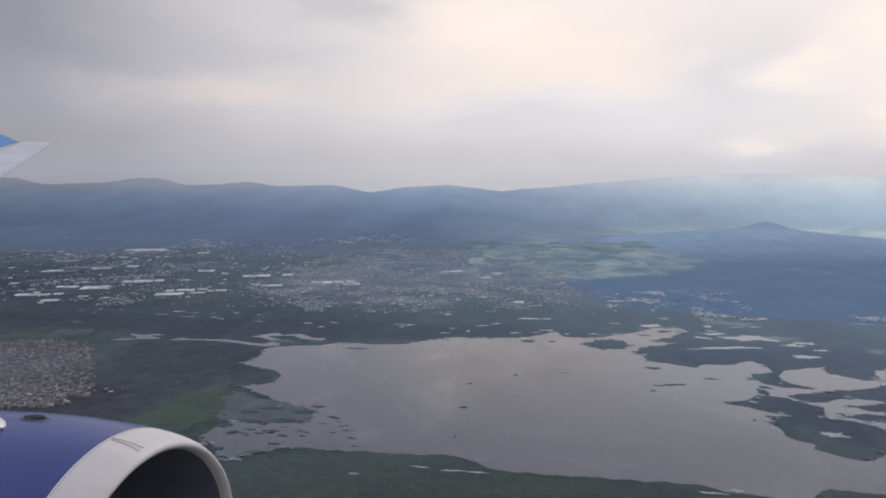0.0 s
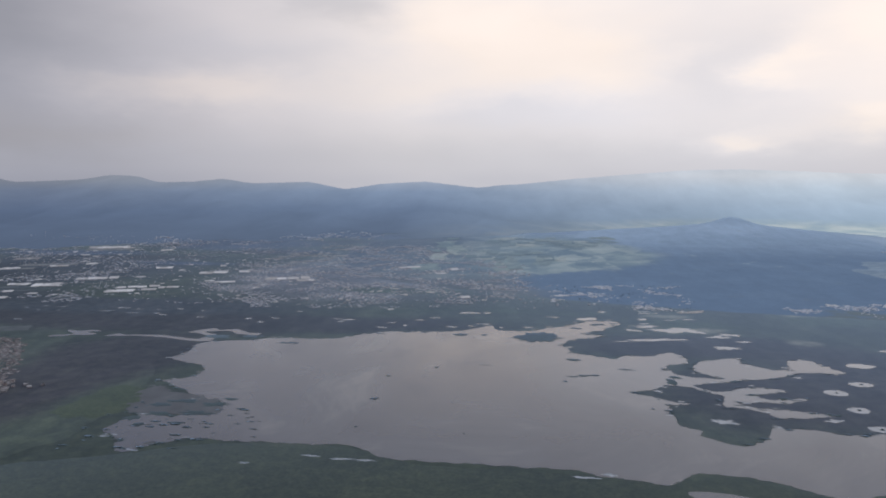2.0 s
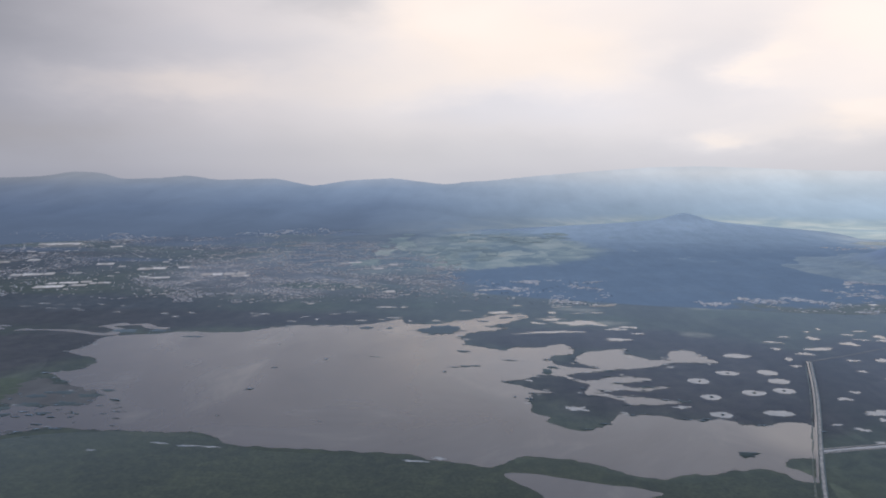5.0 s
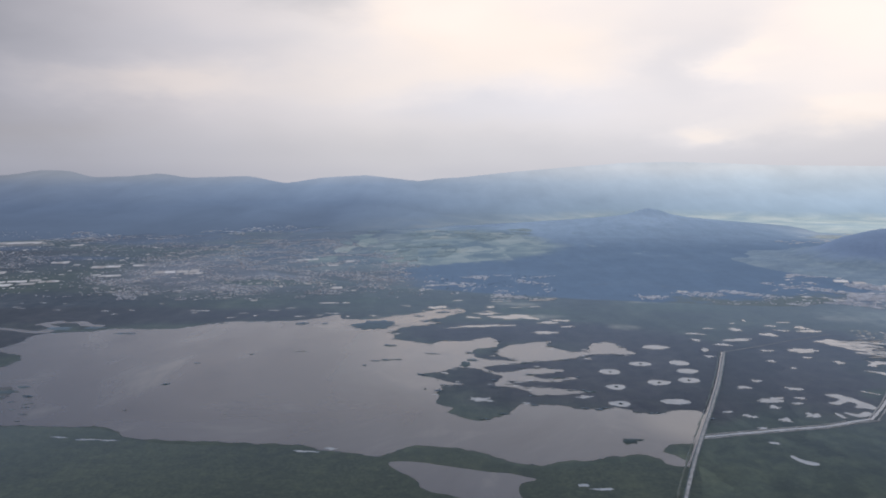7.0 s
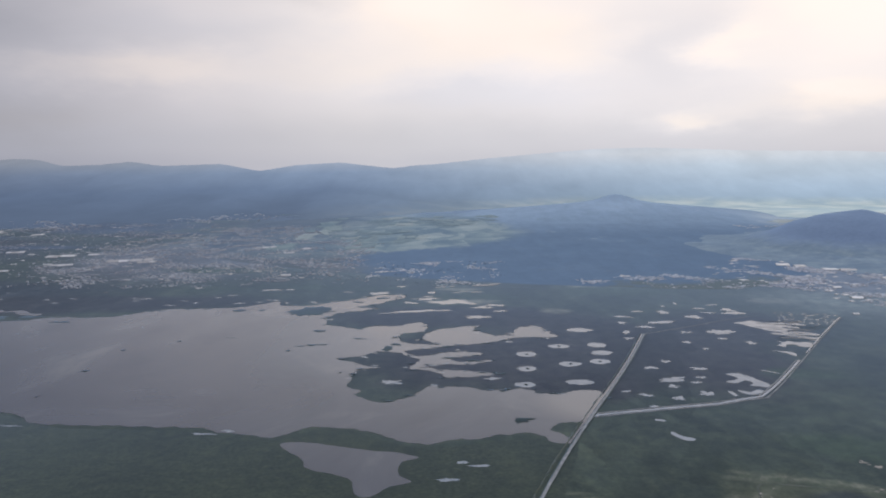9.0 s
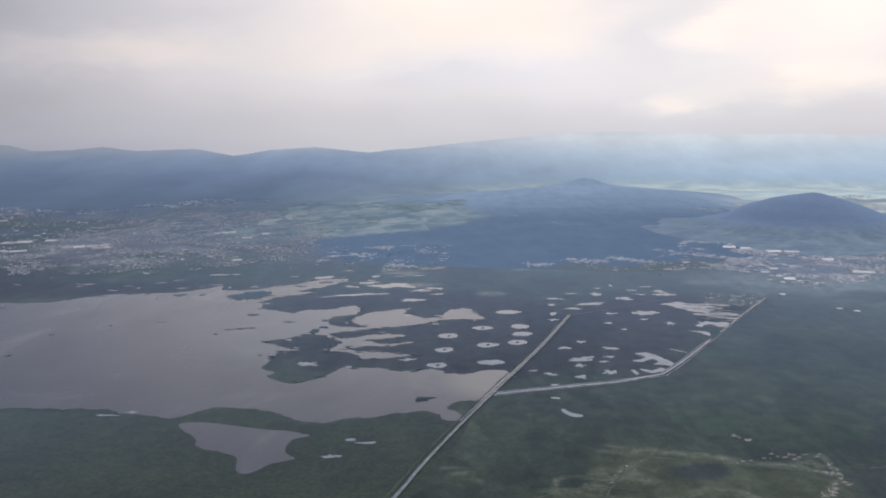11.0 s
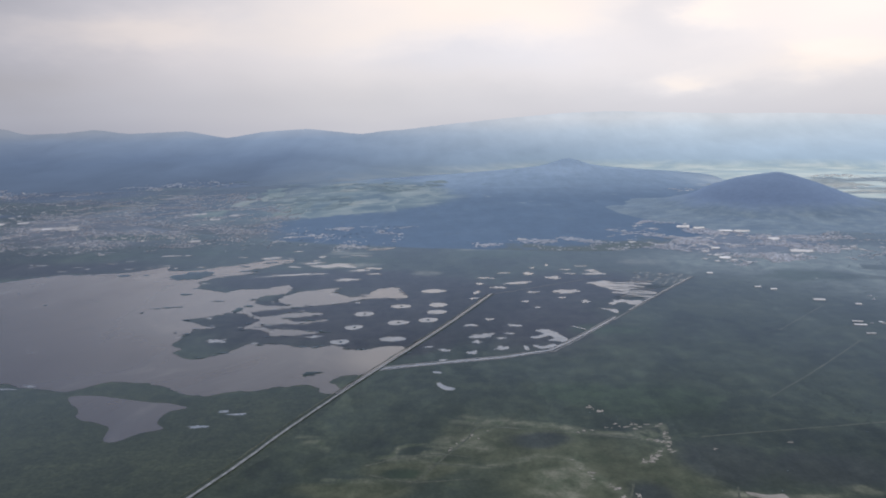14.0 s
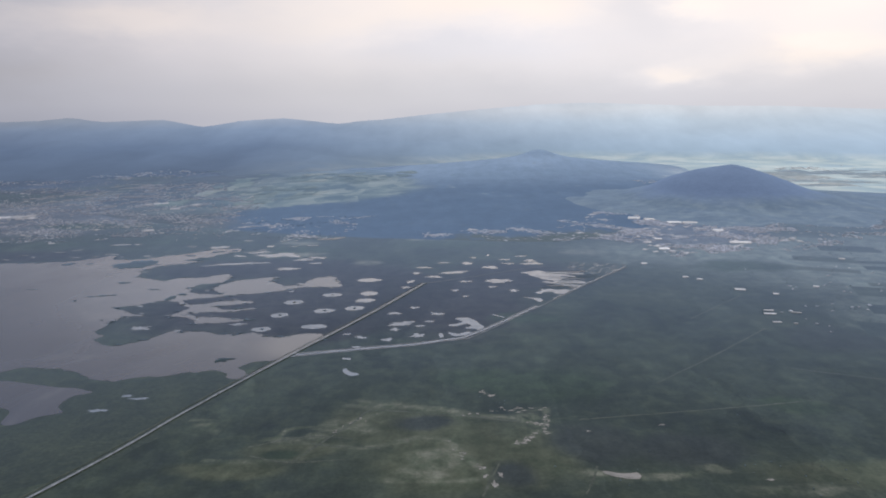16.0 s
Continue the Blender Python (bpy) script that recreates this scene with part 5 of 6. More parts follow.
def house_kind(k):
    """A flat-roofed concrete house: walls, roof slab with parapet, tank, door and windows."""
    r = random.Random(k)
    w, d, h = r.uniform(1.2, 2.3), r.uniform(1.1, 2.1), r.uniform(0.9, 1.7)
    base = new("house")
    blocks = [box(-w, w, -d, d, -0.6, h)]
    if k % 3:
        blocks.append(box(-w, w * 0.1, -d - 1.3, -d + 0.02, -0.6, h * 0.55))
    part("wall", joined("wall", blocks, HOUSE_WALL), base)
    p = 0.16
    part("roof", joined("roof", [box(-w - 0.12, w + 0.12, -d - 0.12, d + 0.12, h, h + 0.12), box(-w, w, -d, -d + p, h + 0.12, h + 0.4), box(-w, w, d - p, d, h + 0.12, h + 0.4), box(-w, -w + p, -d + p, d - p, h + 0.12, h + 0.4)], HOUSE_ROOF), base)
    if k % 2:
        ring = [(0.45 * math.cos(i * math.pi / 4), 0.45 * math.sin(i * math.pi / 4)) for i in range(8)]
        v = [(w * 0.5 + a, d * 0.4 + b, z) for z in (h + 0.12, h + 1.0) for a, b in ring] + [(w * 0.5, d * 0.4, h + 1.15)]
        f = [(i, (i + 1) % 8, 8 + (i + 1) % 8, 8 + i) for i in range(8)] + [(8 + i, 8 + (i + 1) % 8, 16) for i in range(8)]
        part("water_tank", mesh_of("water_tank", v, f, TANK), base, "black plastic roof tank")
    part("door", joined("door", [box(w * 0.3, w * 0.3 + 0.7, -d - 0.03, -d, 0, 1.4)], TANK), base, "dark doorway")
    return tagged(base, "small flat-roofed concrete house in a dense village", "house", "village houses")


def barn(x, y, half_w, half_d, turn, h=2.2, label="long pale greenhouse with a low pitched roof"):
    base = new("greenhouse")
    base.matrix_world = pose(x, y, surface(x, y), 0, 0, math.degrees(turn))
    part("wall", joined("wall", [box(-half_w, half_w, -half_d, half_d, -0.8, h)], PALE_WALL), base)
    spans = max(1, int(half_d / 4))
    verts, faces = [], []
    rise = 0.32 * half_d / spans
    for xx in (-half_w - 0.3, half_w + 0.3):
        for s in range(2 * spans + 1):
            verts.append((xx, -half_d + half_d * s / spans, h + 0.02 + (rise if s % 2 else 0)))
    n = 2 * spans + 1
    faces += [(s, n + s, n + s + 1, s + 1) for s in range(n - 1)]
    for s in range(spans):
        faces += [(2 * s, 2 * s + 1, 2 * s + 2), (n + 2 * s, n + 2 * s + 2, n + 2 * s + 1)]
    part("roof", mesh_of("roof", verts, faces, PALE_ROOF), base)
    return tagged(base, label, "greenhouse", "pale halls on the plain")


HALLS_WEST = [(-933, 1216, 42, 8), (-890, 1316, 25, 12), (-951, 1323, 22, 9), (-847, 1430, 42, 10), (-689, 1315, 40, 8), (-695, 1260, 26, 7), (-649, 1282, 16, 7), (-625, 1317, 19, 6), (-640, 1554, 32, 9), (-435, 1476, 48, 10), (-388, 1450, 18, 6), (-548, 1403, 23, 5),
              (-1082, 1636, 21, 7), (-1166, 1572, 20, 7), (-1034, 1696, 14, 7), (-30, 1259, 11, 4.5), (-203, 1703, 27, 8), (-91, 1674, 10, 8), (-802, 1631, 20, 9), (-113, 1595, 12, 5), (-577, 1586, 13, 6), (-866, 1157, 15, 5), (-1272, 2154, 60, 18), (-1035, 2090, 17, 14)]
HALLS_EAST = [(906, 1123, 6.6, 4), (890, 1032, 8.7, 5), (925, 1373, 13, 9), (952, 1360, 11, 7), (990, 1320, 14, 7), (1018, 1310, 15, 6), (904, 760, 6.6, 2.4), (937, 738, 3.2, 2), (898, 666, 5.3, 1.2), (894, 653, 6.4, 1.6), (888, 622, 4.4, 1), (904, 617, 1.7, 1), (923, 657, 5.2, 1), (1000, 773, 3.3, 2), (861, 830, 3.6, 2), (875, 816, 3.5, 2),
              (830, 918, 3.9, 2.5), (1119, 942, 3.9, 2.5), (1029, 1084, 18, 6), (1039, 1216, 10, 5)]
for x, y, a, b in HALLS_WEST:
    turn = 0.35 + rng.uniform(-0.1, 0.1)
    bays = 4 if a > 30 else 3 if a > 16 else 1
    for k in range(bays):
        off = (k - (bays - 1) / 2) * 2 * a / bays
        barn(x + off * math.cos(turn), y + off * math.sin(turn) + rng.uniform(-0.6, 0.6) * b, a / bays * rng.uniform(0.75, 0.97), b * rng.uniform(0.9, 2.0), turn + rng.uniform(-0.06, 0.06), 0.5)
for x, y, a, b in HALLS_EAST:
    barn(x, y, a * 0.9, b * 1.3, -0.2 + rng.uniform(-0.15, 0.15), 0.7, "pale low farm shed with a sheet roof")

KINDS = [house_kind(k) for k in range(8)]
for k, h in enumerate(KINDS):
    h.matrix_world = pose(-470 + 9 * k, 640 + 5 * math.sin(k * 3), 0.3, 0, 0, 20 + 3 * k)
VILLAGE = [(-760, 800), (-638, 862), (-572, 836), (-512, 752), (-440, 640), (-437, 590), (-520, 560), (-700, 600), (-790, 700)]
spots = []
ca, sa = math.cos(0.42), math.sin(0.42)
for i in range(-90, 91):
    for j in range(-90, 91):
        a, b = i * 4.3 + rng.uniform(-1.7, 1.7) + 6 * noise.noise(Vector((i * 0.1, j * 0.1, 2.0))), j * 4.0 + rng.uniform(-1.6, 1.6)
        x, y = -600 + a * ca - b * sa, 710 + a * sa + b * ca
        if inside(x + 16 * noise.noise(Vector((x * 0.05, y * 0.05, 3.0))), y, VILLAGE) and rng.random() < 0.86:
            spots.append((x, y))
spots.sort(key=lambda p: math.hypot(p[0], p[1]))
for x, y in spots[:285]:
    copy_thing(KINDS[rng.randrange(8)], pose(x, y, 0.3, 0, 0, 24 + rng.choice((0, 90, 180)) + rng.uniform(-5, 5)))


def block_stuff(name, places, mat, label, low=0.25, high=0.6):
    """Many small far houses, each with a flat roof and an upstand."""
    verts, faces = [], []
    for x, y, s in places:
        w, d, h = rng.uniform(1.0, 2.3) * s, rng.uniform(0.9, 2.0) * s, rng.uniform(low, high) * s ** 0.5
        a = 0.3 + rng.choice((0, 0.06, -0.08, 0.4))
        c, q = math.cos(a), math.sin(a)
        z = surface(x, y)
        for v, f in (box(-w, w, -d, d, -1, h), box(-w * 0.9, w * rng.uniform(-0.3, 0.6), -d * 0.9, d * 0.3, h, h * rng.uniform(1.05, 1.7))):
            faces += [tuple(i + len(verts) for i in k) for k in f[:5]]
            verts += [(x + u * c - t * q, y + u * q + t * c, z + r) for u, t, r in v]
    return tagged(new(name, mesh_of(name, verts, faces, mat)), label, "houses", kind="stuff")


VILLAGE_STUFF = painted("village_blocks", [(p, tuple(0.78 * v for v in q)) for p, q in WALL_STOPS], 0.85, island=True, gloss=0.1)
block_stuff("village_houses", [(x, y, 1.05) for x, y in spots[285:]], VILLAGE_STUFF, "dense grey and brick-red houses of a village")


def scatter(poly, count, grain=0.012, cut=0.0, seed=1.0, size=(0.8, 1.3)):
    out = []
    xs, ys = [p[0] for p in poly], [p[1] for p in poly]
    while len(out) < count:
        x, y = rng.uniform(min(xs), max(xs)), rng.uniform(min(ys), max(ys))
        here = noise.noise(Vector((x * grain, y * grain, seed))) + 0.4 * noise.noise(Vector((x * grain * 4, y * grain * 4, seed)))
        if inside(x + 60 * noise.noise(Vector((x * 0.02, y * 0.02, 1.0))), y + 60 * noise.noise(Vector((x * 0.02, y * 0.02, 9.0))), poly) and rng.random() < (here - cut) / 0.5 + 0.08:
            out.append((x, y, rng.uniform(*size)))
    return out


TOWN_WEST = [(-664, 1783), (-570, 2300), (-285, 2350), (40, 1800), (106, 1320), (2, 1209), (-226, 1119), (-437, 1172), (-549, 1290)]
TOWN_EAST = [(777, 1407), (962, 1488), (1090, 1290), (1182, 1196), (1070, 1030), (893, 967), (837, 1092), (762, 1216)]
TOWN_MID = [(123, 1394), (227, 1440), (386, 1420), (354, 1180), (249, 1139), (128, 1228)]
FAR_WEST = [(-1500, 1300), (-1700, 2100), (-900, 2500), (-600, 2300), (-660, 1783), (-549, 1290), (-700, 1120), (-1100, 1150)]
block_stuff("town_houses", scatter(TOWN_WEST, 17000, 0.014, -0.12, 2.0, (0.35, 1.05)), TOWN, "wide low town of grey and pale houses on the plain")
block_stuff("town_houses", scatter(TOWN_EAST, 6000, 0.014, 0.0, 3.0, (0.4, 1.15)), PALE_TOWN, "pale town at the foot of the hill")
block_stuff("town_houses", scatter([(1040, 1010), (1250, 1080), (1500, 1250), (1480, 1400), (1180, 1340), (1080, 1200)], 1500, 0.016, 0.05, 33.0, (0.5, 1.2)), PALE_TOWN, "pale outskirts of the town at the foot of the hill")
block_stuff("town_houses", scatter(TOWN_MID, 620, 0.02, 0.12, 4.0, (0.6, 1.2)), WHITE_TOWN, "scattered pale houses at the forest edge")
block_stuff("town_houses", scatter(FAR_WEST, 2600, 0.006, 0.05, 5.0, (0.7, 1.6)), TOWN, "far scattered houses and sheds")
block_stuff("town_houses", scatter([(-1500, 1150), (150, 1130), (120, 1500), (-100, 2300), (-700, 2500), (-1700, 2400)], 3200, 0.02, -0.2, 15.0, (0.5, 1.3)), TOWN, "scattered houses over the far plain")
block_stuff("town_houses", scatter([(500, 1160), (800, 1180), (800, 1240), (640, 1260), (480, 1220)], 260, 0.02, 0.0, 6.0), WHITE_TOWN, "row of houses along a road under the hill")

block_stuff("town_houses", scatter([(540, 1180), (640, 1140), (800, 1130), (900, 1100), (880, 1180), (700, 1200), (560, 1260)], 420, 0.02, 0.0, 16.0, (0.5, 1.2)), PALE_TOWN, "white and pink houses scattered along the forest foot")
block_stuff("town_houses", scatter([(555, 1235), (600, 1225), (610, 1260), (565, 1265)], 60, 0.03, -0.4, 7.0, (0.7, 1.3)), PALE_ROOF, "cluster of white houses below the forest")
block_stuff("town_houses", scatter([(880, 560), (960, 540), (1300, 700), (1400, 1000), (1000, 900), (900, 700)], 110, 0.02, 0.0, 17.0, (0.4, 0.9)), PALE_TOWN, "lone pale farmhouses on the plain")
block_stuff("town_sheds", scatter(TOWN_EAST, 110, 0.014, -0.2, 21.0, (1.3, 3.0)), PALE_ROOF, "larger white sheds among the houses", 0.2, 0.4)
block_stuff("town_sheds", scatter(TOWN_WEST, 170, 0.012, -0.2, 22.0, (1.3, 3.2)), PALE_ROOF, "larger white sheds among the houses", 0.2, 0.4)
block_stuff("town_sheds", scatter(FAR_WEST, 120, 0.012, -0.1, 23.0, (1.5, 4.5)), PALE_ROOF, "far white sheds and greenhouses", 0.2, 0.4)
block_stuff("town_sheds", scatter([(1500, 2050), (1720, 2000), (2100, 2500), (2150, 2900), (1800, 2900)], 70, 0.01, -0.2, 24.0, (2.0, 5.0)), PALE_ROOF, "far white houses in the valley", 0.2, 0.4)
block_stuff("town_houses", scatter([(312, 1135), (368, 1140), (372, 1165), (330, 1168)], 70, 0.03, -0.5, 7.0, (0.7, 1.2)), PALE_ROOF, "cluster of white houses below the forest")
block_stuff("town_houses", scatter([(125, 1285), (170, 1290), (215, 1280), (220, 1305), (130, 1330)], 70, 0.03, -0.3, 7.0, (0.7, 1.2)), PALE_ROOF, "cluster of white houses below the forest")

block_stuff("town_houses", scatter([(1800, 2650), (1960, 2680), (1990, 2820), (1820, 2800)], 60, 0.03, -0.3, 7.0, (2.0, 4.0)), PALE_ROOF, "far white houses in the valley")
block_stuff("town_houses", scatter([(-930, 2480), (-520, 2560), (-420, 2900), (-700, 2860)], 170, 0.012, -0.1, 31.0, (1.2, 3.2)), PALE_TOWN, "white town on the wooded foothills", 0.3, 0.7)
block_stuff("town_houses", scatter([(-1330, 2230), (-1040, 2280), (-980, 2500), (-1260, 2460)], 240, 0.012, -0.1, 32.0, (1.0, 2.4)), TOWN, "far town below the foothills", 0.3, 0.7)
block_stuff("town_houses", scatter([(1100, 2100), (1250, 2120), (1300, 2250), (1120, 2200)], 30, 0.03, -0.3, 7.0, (1.5, 3.0)), PALE_ROOF, "far white houses in the valley")

# ---- trees ----
ICO_V, ICO_F = [], []
bm = bmesh.new()
bmesh.ops.create_icosphere(bm, subdivisions=1, radius=1.0)
ICO_V = np.array([v.co[:] for v in bm.verts])
ICO_F = [[v.index for v in f.verts] for f in bm.faces]
bm.free()


def tree_stuff(name, places, label, lobes=3):
    """Crowns of several uneven clumps on a short tapered trunk."""
    verts, faces, base = [], [], 0
    gen = np.random.default_rng(len(places))
    for x, y, s in places:
        z = surface(x, y)
        h = s * gen.uniform(0.8, 1.5)
        trunk = np.array([(-0.12, -0.12, -0.5), (0.12, -0.12, -0.5), (0, 0.15, -0.5), (0, 0, 1.2 * h)]) * (s, s, 1) + (x, y, z)
        verts.append(trunk)
        faces += [(base, base + 1, base + 3), (base + 1, base + 2, base + 3), (base + 2, base, base + 3)]
        base += 4
        for _ in range(lobes):
            o = gen.normal(0, 0.55, 3) * (s, s, 0.5 * s)
            v = ICO_V * gen.uniform(0.6, 1.25, (len(ICO_V), 1)) * (s * gen.uniform(0.6, 1.0), s * gen.uniform(0.6, 1.0), s * gen.uniform(0.5, 0.9))
            verts.append(v + o + (x, y, z + h))
            faces += [tuple(i + base for i in f) for f in ICO_F]
            base += len(ICO_V)
    ob = new(name, mesh_of(name, np.concatenate(verts), faces, HAZY_FOLIAGE))
    return tagged(ob, label, "trees", kind="stuff")


tree_stuff("town_trees", scatter(TOWN_WEST, 260, 0.01, -0.1, 8.0, (0.3, 0.8)) + scatter(TOWN_EAST, 70, 0.01, -0.2, 9.0, (0.3, 0.8)) + scatter(TOWN_MID, 160, 0.01, -0.2, 9.0, (0.4, 1.0)), "dark trees among the houses", 2)
tree_stuff("plain_trees", scatter([(-700, 1020), (-100, 1090), (200, 1130), (500, 1130), (900, 950), (1300, 900), (1500, 1100), (700, 1180), (100, 1250), (-700, 1200)], 600, 0.012, 0.1, 10.0, (0.25, 0.6)), "dark trees and hedges on the plain", 2)
tree_stuff("marsh_bushes", scatter([(640, 250), (860, 250), (1300, 600), (1300, 900), (900, 900), (620, 560), (560, 470)], 450, 0.02, 0.05, 11.0, (0.2, 0.5)), "low dark bushes scattered over the pasture", 2)

shore = []
for i, p in enumerate(lake_edge):
    if rng.random() < 0.75 and noise.noise(Vector((p.x * 0.02, p.y * 0.02, 30.0))) > -0.15:
        shore.append((p.x + rng.uniform(-1.5, 1.5), p.y + rng.uniform(-1.5, 1.5), rng.uniform(0.12, 0.34)))
tree_stuff("shore_reeds", shore, "tufts of dark reeds along the lake shore", 2)

# ---- the airliner's wing and engine, out in the air ----


def aircraft_paint(name, color, rough, coat=0.4, metal=0.0):
    m = Mat(name)
    streak = m.noise(1.6, 5, 0.6, (0.4, 3.0, 3.0))
    col = m.mix(1.0, m.ramp(m.noise(0.6, 3, 0.5), [(0.3, tuple(0.92 * c for c in color)), (0.7, color)]), m.ramp(streak, [(0.3, (0.86,) * 3), (0.6, (1.0,) * 3)]), "MULTIPLY")
    m.set(col, Roughness=rough, Metallic=metal, Coat_Weight=coat, Coat_Roughness=0.1)
    return m.m


BLUE = aircraft_paint("gloss_blue_paint", (0.040, 0.064, 0.255), 0.38)
LIP = aircraft_paint("pale_bare_metal", (0.86, 0.77, 0.715), 0.45, 0.0, 0.0)
WHITE = aircraft_paint("white_paint", (0.90, 0.87, 0.86), 0.35)
SKY_BLUE = aircraft_paint("light_blue_paint", (0.17, 0.40, 0.80), 0.35)
INTAKE = aircraft_paint("dark_intake_lining", (0.17, 0.18, 0.21), 0.5, 0.0)
FAN = aircraft_paint("dark_fan_blade", (0.09, 0.09, 0.10), 0.35, 0.0, 0.8)
MARK = aircraft_paint("dark_stencil", (0.24, 0.235, 0.25), 0.7, 0.0)
DUST = aircraft_paint("dusty_rim", (0.14, 0.145, 0.20), 0.7, 0.0)
HOLE = aircraft_paint("black_opening", (0.015, 0.015, 0.02), 0.8, 0.0)
HINGE = aircraft_paint("grey_joint", (0.42, 0.40, 0.42), 0.6, 0.0)

HEAD = math.atan2(-31.39, 601.0)
AXIS = Vector((math.cos(HEAD), math.sin(HEAD), 0))
eye0 = Vector(eye_at(0))
view0 = pose(0, 0, 0, 90 + TURNS[0][2], TURNS[0][3], TURNS[0][1])


def from_seat(right, up, ahead):
    """A place given from the window seat at the start of the flight."""
    return eye0 + view0 @ Vector((right, up, -ahead))


airliner = new("airliner")
INLET = from_seat(-1.847, -2.23, 4.6)
airliner.matrix_world = Matrix.Translation(INLET) @ Matrix.Rotation(HEAD - radians(4), 4, "Z")


def lathe(name, profile, mat, n=96, smooth=True):
    """Turned round the engine's axis (local x points forward)."""
    verts, faces, k = [], [], len(profile)
    for i in range(n):
        a = 2 * math.pi * i / n
        for x, r in profile:
            verts.append((x, r * math.cos(a), r * math.sin(a)))
    for i in range(n):
        for j in range(k - 1):
            a, b = i * k, ((i + 1) % n) * k
            faces.append((a + j, a + j + 1, b + j + 1, b + j))
    return mesh_of(name, verts, faces, mat, smooth)


nacelle = part("engine_nacelle", lathe("engine_nacelle", [(-0.30, 1.012), (-0.5, 1.030), (-0.8, 1.045), (-1.0, 1.047), (-1.2, 1.043), (-1.4, 1.033), (-2.2, 1.01), (-3.0, 0.97), (-3.8, 0.88), (-3.82, 0.85)], BLUE), airliner, "gloss blue engine cowling")
lip_prof = [(-0.304, 1.014), (-0.2, 1.0), (-0.12, 0.985), (-0.05, 0.963), (-0.012, 0.942), (0.0, 0.925), (-0.005, 0.912), (-0.02, 0.90), (-0.05, 0.893), (-0.08, 0.892)]
part("intake_lip", lathe("intake_lip", lip_prof, LIP), nacelle, "pale bare metal intake lip")
part("intake_duct", lathe("intake_duct", [(-0.078, 0.891), (-0.2, 0.872), (-0.5, 0.86), (-1.0, 0.86), (-1.3, 0.86), (-1.3, 0.0)], INTAKE), nacelle, "dark intake duct")
spin = [(-0.85, 0.0), (-0.9, 0.05), (-1.05, 0.15), (-1.2, 0.24), (-1.25, 0.25)]
part("spinner", lathe("spinner", spin, FAN, 32), nacelle)


def fan_blade():
    verts, faces = [], []
    for i in range(7):
        r = 0.24 + 0.56 * i / 6
        tw = radians(25 + 38 * i / 6)
        c = 0.10 + 0.05 * i / 6
        for s in (-1, 1):
            verts.append((-1.12 + s * c * math.cos(tw), s * c * math.sin(tw), r))
    for i in range(6):
        faces.append((2 * i, 2 * i + 1, 2 * i + 3, 2 * i + 2))
    return mesh_of("fan_blade", verts, faces, FAN, True)


blade = fan_blade()
for i in range(22):
    part("fan_blade", blade, nacelle).rotation_euler = (2 * math.pi * i / 22, 0, 0)


def on_cowl(x, r, a):
    return Vector((x, r * math.cos(a), r * math.sin(a)))


rivet = mesh_of("rivet", [(0.0045 * math.cos(i * math.pi / 3), 0.0045 * math.sin(i * math.pi / 3), 0.0) for i in range(6)] + [(0, 0, 0.003)], [(i, (i + 1) % 6, 6) for i in range(6)], MARK)
for i in range(110):
    a = radians(60 + 130 * i / 110)
    ob = part("rivet", rivet, nacelle)
    ob.matrix_basis = Matrix.Translation(on_cowl(-0.288, 1.0125, a)) @ Vector((0.2, math.cos(a), math.sin(a))).to_track_quat("Z", "X").to_matrix().to_4x4()
stencil_bar = joined("stencil_bar", [box(-0.0022, 0.0022, -0.008, 0.008, 0.0, 0.002)], MARK)
LIP_OUT = sorted((-p[0], p[1]) for p in lip_prof[:6])
for row in range(2):
    for i in range(14):
        a, x = radians(92.2 + (1.2 + 0.09 * i) * row), -0.276 + 0.0165 * i + 0.004 * row
        r = float(np.interp(-x, [p[0] for p in LIP_OUT], [p[1] for p in LIP_OUT]))
        ob = part("stencil_bar", stencil_bar, nacelle)
        ob.matrix_basis = Matrix.Translation(on_cowl(x, r + 0.003, a)) @ Matrix.Rotation(a - math.pi / 2, 4, "X") @ Matrix.Rotation(0.2, 4, "Y")
vent = [(0.075 * math.cos(i * math.pi / 6), 0.036 * math.sin(i * math.pi / 6), 0.016 if i in (2, 3, 4) else 0.004) for i in range(12)] + [(0.12 * math.cos(i * math.pi / 6), 0.06 * math.sin(i * math.pi / 6), 0.0) for i in range(12)]
vf = [(i, (i + 1) % 12, 12 + (i + 1) % 12, 12 + i) for i in range(12)]
va = radians(86)
vm = Matrix.Translation(on_cowl(-1.0, 1.047, va)) @ Matrix.Rotation(va - math.pi / 2, 4, "X")
ob = part("vent_rim", mesh_of("vent_rim", vent, [f[::-1] for f in vf], DUST), nacelle, "dull grey rim of a small vent")
ob.matrix_basis = vm
ob = part("vent", mesh_of("vent", [(1.15 * x, 1.15 * y, 0.013) for x, y, _ in vent[:12]], [tuple(range(12))], HOLE), nacelle, "small dark cowl vent")
ob.matrix_basis = vm

# pylon, wing and upturned wing tip, aft of the window
pv, pf = [], []
for x, cy, cz, ry, rz in [(-3.6, -0.2, 1.15, 0.30, 0.35), (-2.4, -0.18, 1.10, 0.28, 0.18), (-1.6, -0.16, 1.07, 0.25, 0.115), (-1.3, -0.16, 1.05, 0.18, 0.075), (-1.18, -0.16, 1.048, 0.14, 0.06), (-1.10, -0.155, 1.046, 0.095, 0.042), (-1.06, -0.15, 1.045, 0.05, 0.022), (-1.045, -0.15, 1.045, 0.01, 0.005)]:
    pv += [(x, cy + ry * math.cos(i * math.pi / 8), cz + rz * math.sin(i * math.pi / 8)) for i in range(16)]
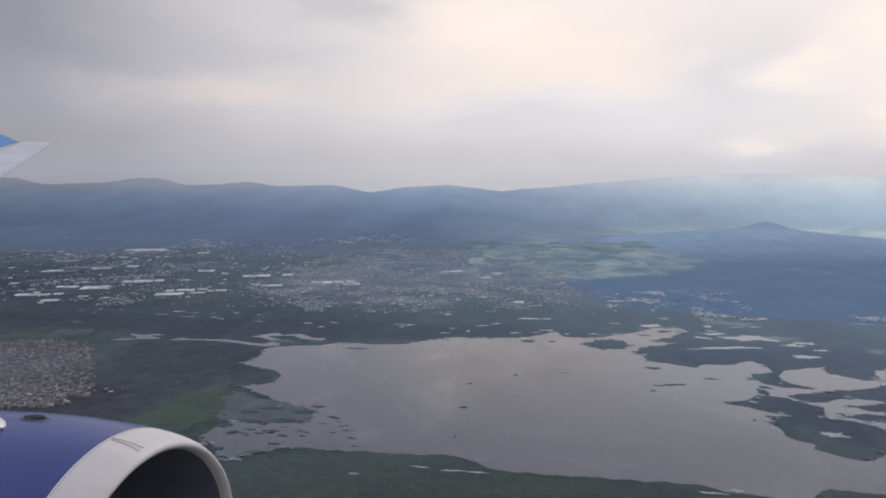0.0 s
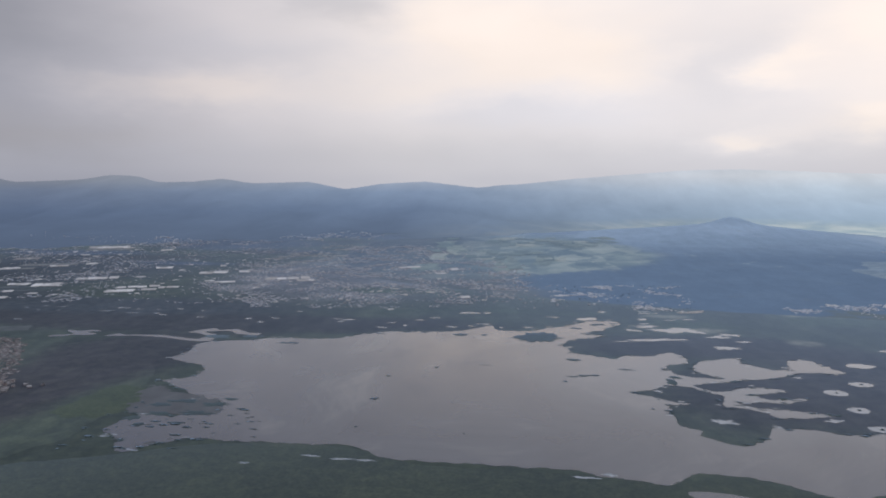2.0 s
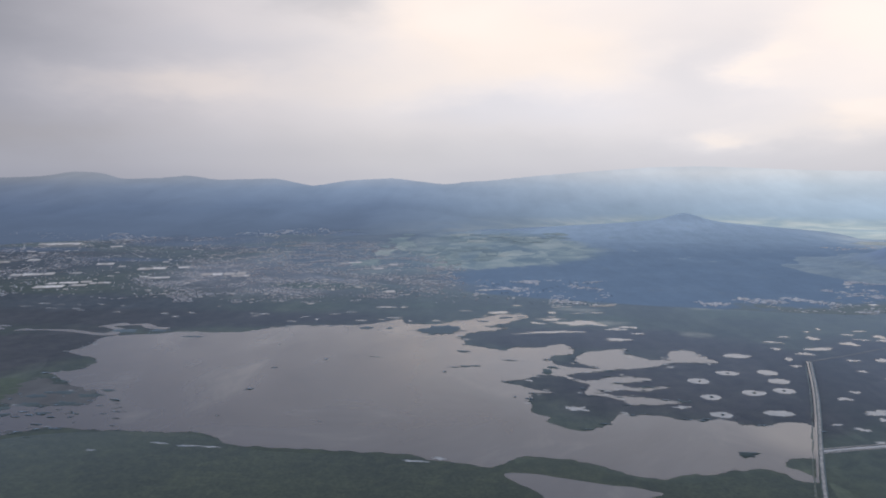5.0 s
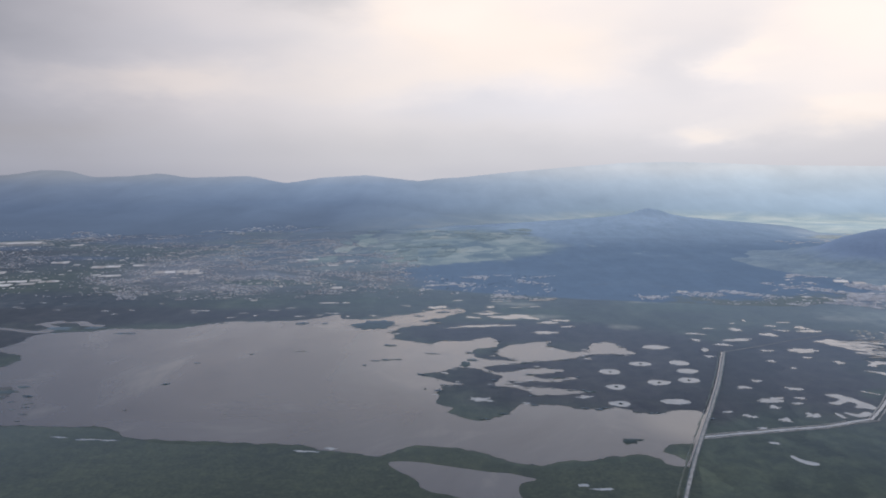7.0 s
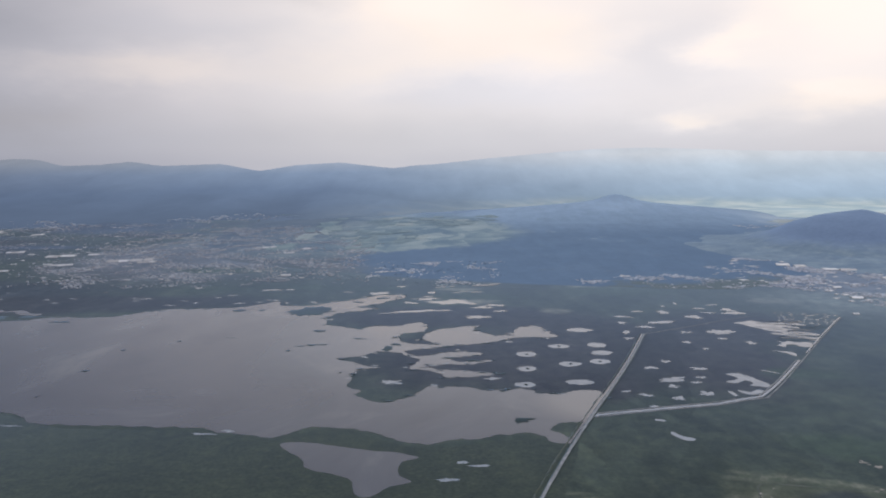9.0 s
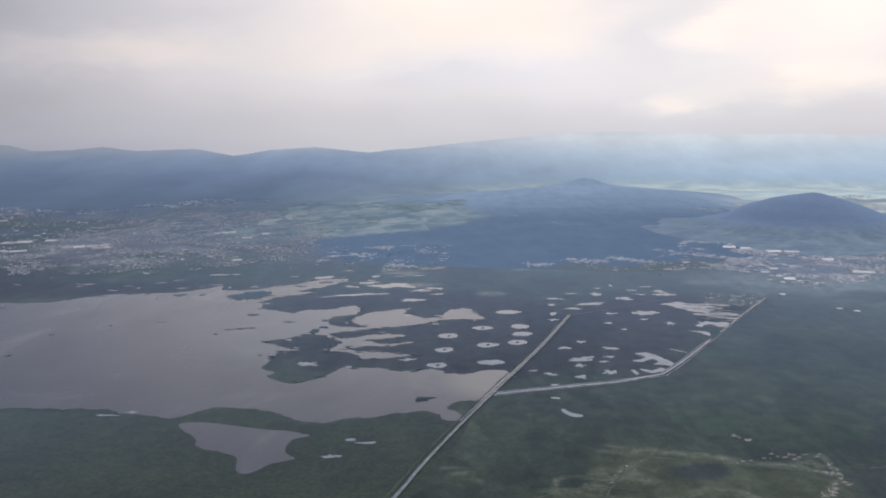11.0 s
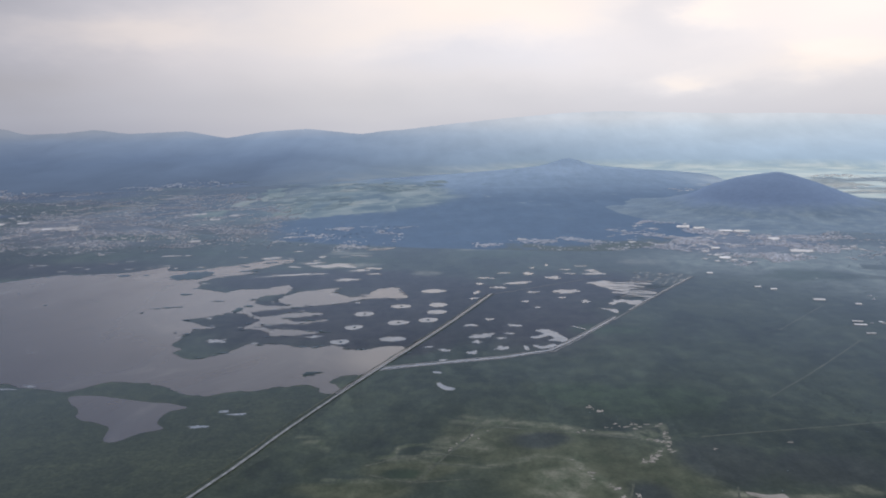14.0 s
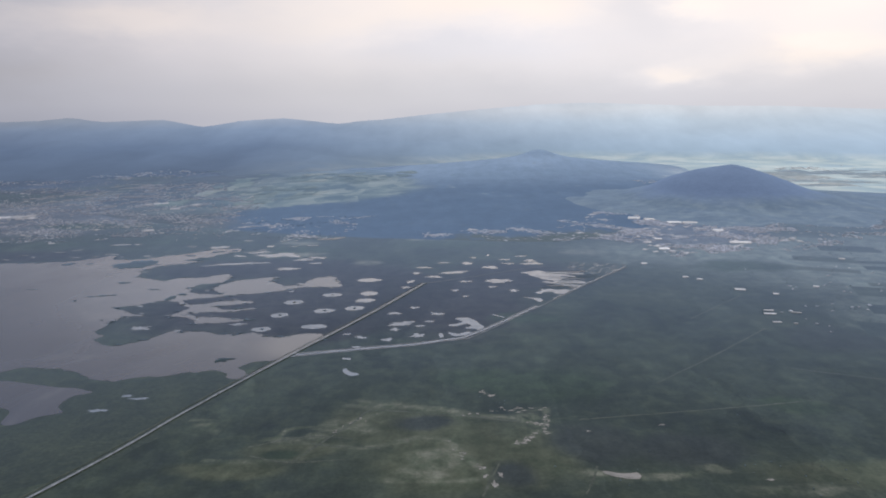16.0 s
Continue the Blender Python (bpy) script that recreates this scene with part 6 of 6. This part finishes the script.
for r in range(7):
    pf += [(16 * r + i, 16 * r + 16 + i, 16 * r + 16 + (i + 1) % 16, 16 * r + (i + 1) % 16) for i in range(16)]
part("pylon", mesh_of("pylon", pv, pf, WHITE, True), airliner, "white engine pylon")


def wing_mesh(sections, name, mat):
    """Aerofoil sections: (leading edge point, chord, thickness, up-vector)."""
    prof = [(0, 0), (0.02, 0.35), (0.12, 0.85), (0.35, 1.0), (0.7, 0.55), (1, 0.03), (1, -0.03), (0.7, -0.25), (0.35, -0.45), (0.12, -0.4), (0.02, -0.2)]
    verts, faces, k = [], [], 11
    for le, chord, thick, up in sections:
        for u, w in prof:
            verts.append(Vector(le) + Vector((-u * chord, 0, 0)) + Vector(up) * (w * thick))
    for i in range(len(sections) - 1):
        for j in range(k):
            faces.append((i * k + j, i * k + (j + 1) % k, (i + 1) * k + (j + 1) % k, (i + 1) * k + j))
    faces += [tuple(range(k))[::-1], tuple(range((len(sections) - 1) * k, len(sections) * k))]
    return mesh_of(name, verts, faces, mat, True)


tip = airliner.matrix_world.inverted() @ from_seat(-10.05, 2.65, 18.0)
root = Vector((-1.9, -2.2, 1.15))
wing_end = tip + Vector((-1.5, -1.2, -1.5))
part("wing", wing_mesh([(root, 6.0, 0.45, (0, 0, 1)), (wing_end, 1.7, 0.12, (0, -0.2, 1))], "wing", WHITE), airliner, "white swept wing")


def wing_plate(name, outline, depth, thick, mat):
    """A thin tapered plate: outline as (right, up), fitted to the view from the seat, leaning outboard to catch more
    light, bevelled rim.
    """
    to_local = airliner.matrix_world.inverted()
    n, verts = len(outline), []
    cx, cy = sum(p[0] for p in outline) / n, sum(p[1] for p in outline) / n
    for ahead, shrink in ((depth, 0.97), (depth + 0.3 * thick, 1.0), (depth + 0.7 * thick, 1.0), (depth + thick, 0.97)):
        for x, y in outline:
            x, y = cx + (x - cx) * shrink, cy + (y - cy) * shrink
            far = ahead + 1.7 * (y - 2.7)
            verts.append(to_local @ from_seat(x * far / 18, y * far / 18, far))
    faces = [tuple(range(n)), tuple(range(4 * n - 1, 3 * n - 1, -1))]
    for r in range(3):
        faces += [(r * n + i, (r + 1) * n + i, (r + 1) * n + (i + 1) % n, r * n + (i + 1) % n) for i in range(n)]
    return mesh_of(name, verts, faces, mat)


winglet = part("winglet", wing_plate("winglet", [(-10.03, 2.665), (-10.06, 2.70), (-10.15, 2.722), (-10.7, 2.74), (-10.8, 2.70), (-11.3, 2.47), (-12.6, 1.90), (-12.9, 1.05), (-11.3, 1.80), (-10.07, 2.63)], 18.0, 0.09, WHITE), airliner, "white upturned wing tip")
part("winglet_panel", wing_plate("winglet_panel", [(-10.79, 2.725), (-11.29, 2.94), (-12.6, 3.5), (-12.6, 2.1), (-11.29, 2.60), (-10.92, 2.69)], 17.96, 0.05, SKY_BLUE), winglet, "light blue panel on the wing tip")
part("winglet_joint", wing_plate("winglet_joint", [(-10.73, 2.655), (-11.0, 2.54), (-11.35, 2.33), (-12.3, 1.86), (-12.3, 1.82), (-11.34, 2.29), (-10.99, 2.50)], 17.98, 0.03, HINGE), winglet, "grey joint along the wing tip")
tagged(airliner, "white airliner wing with a blue jet engine in flight", "airliner")
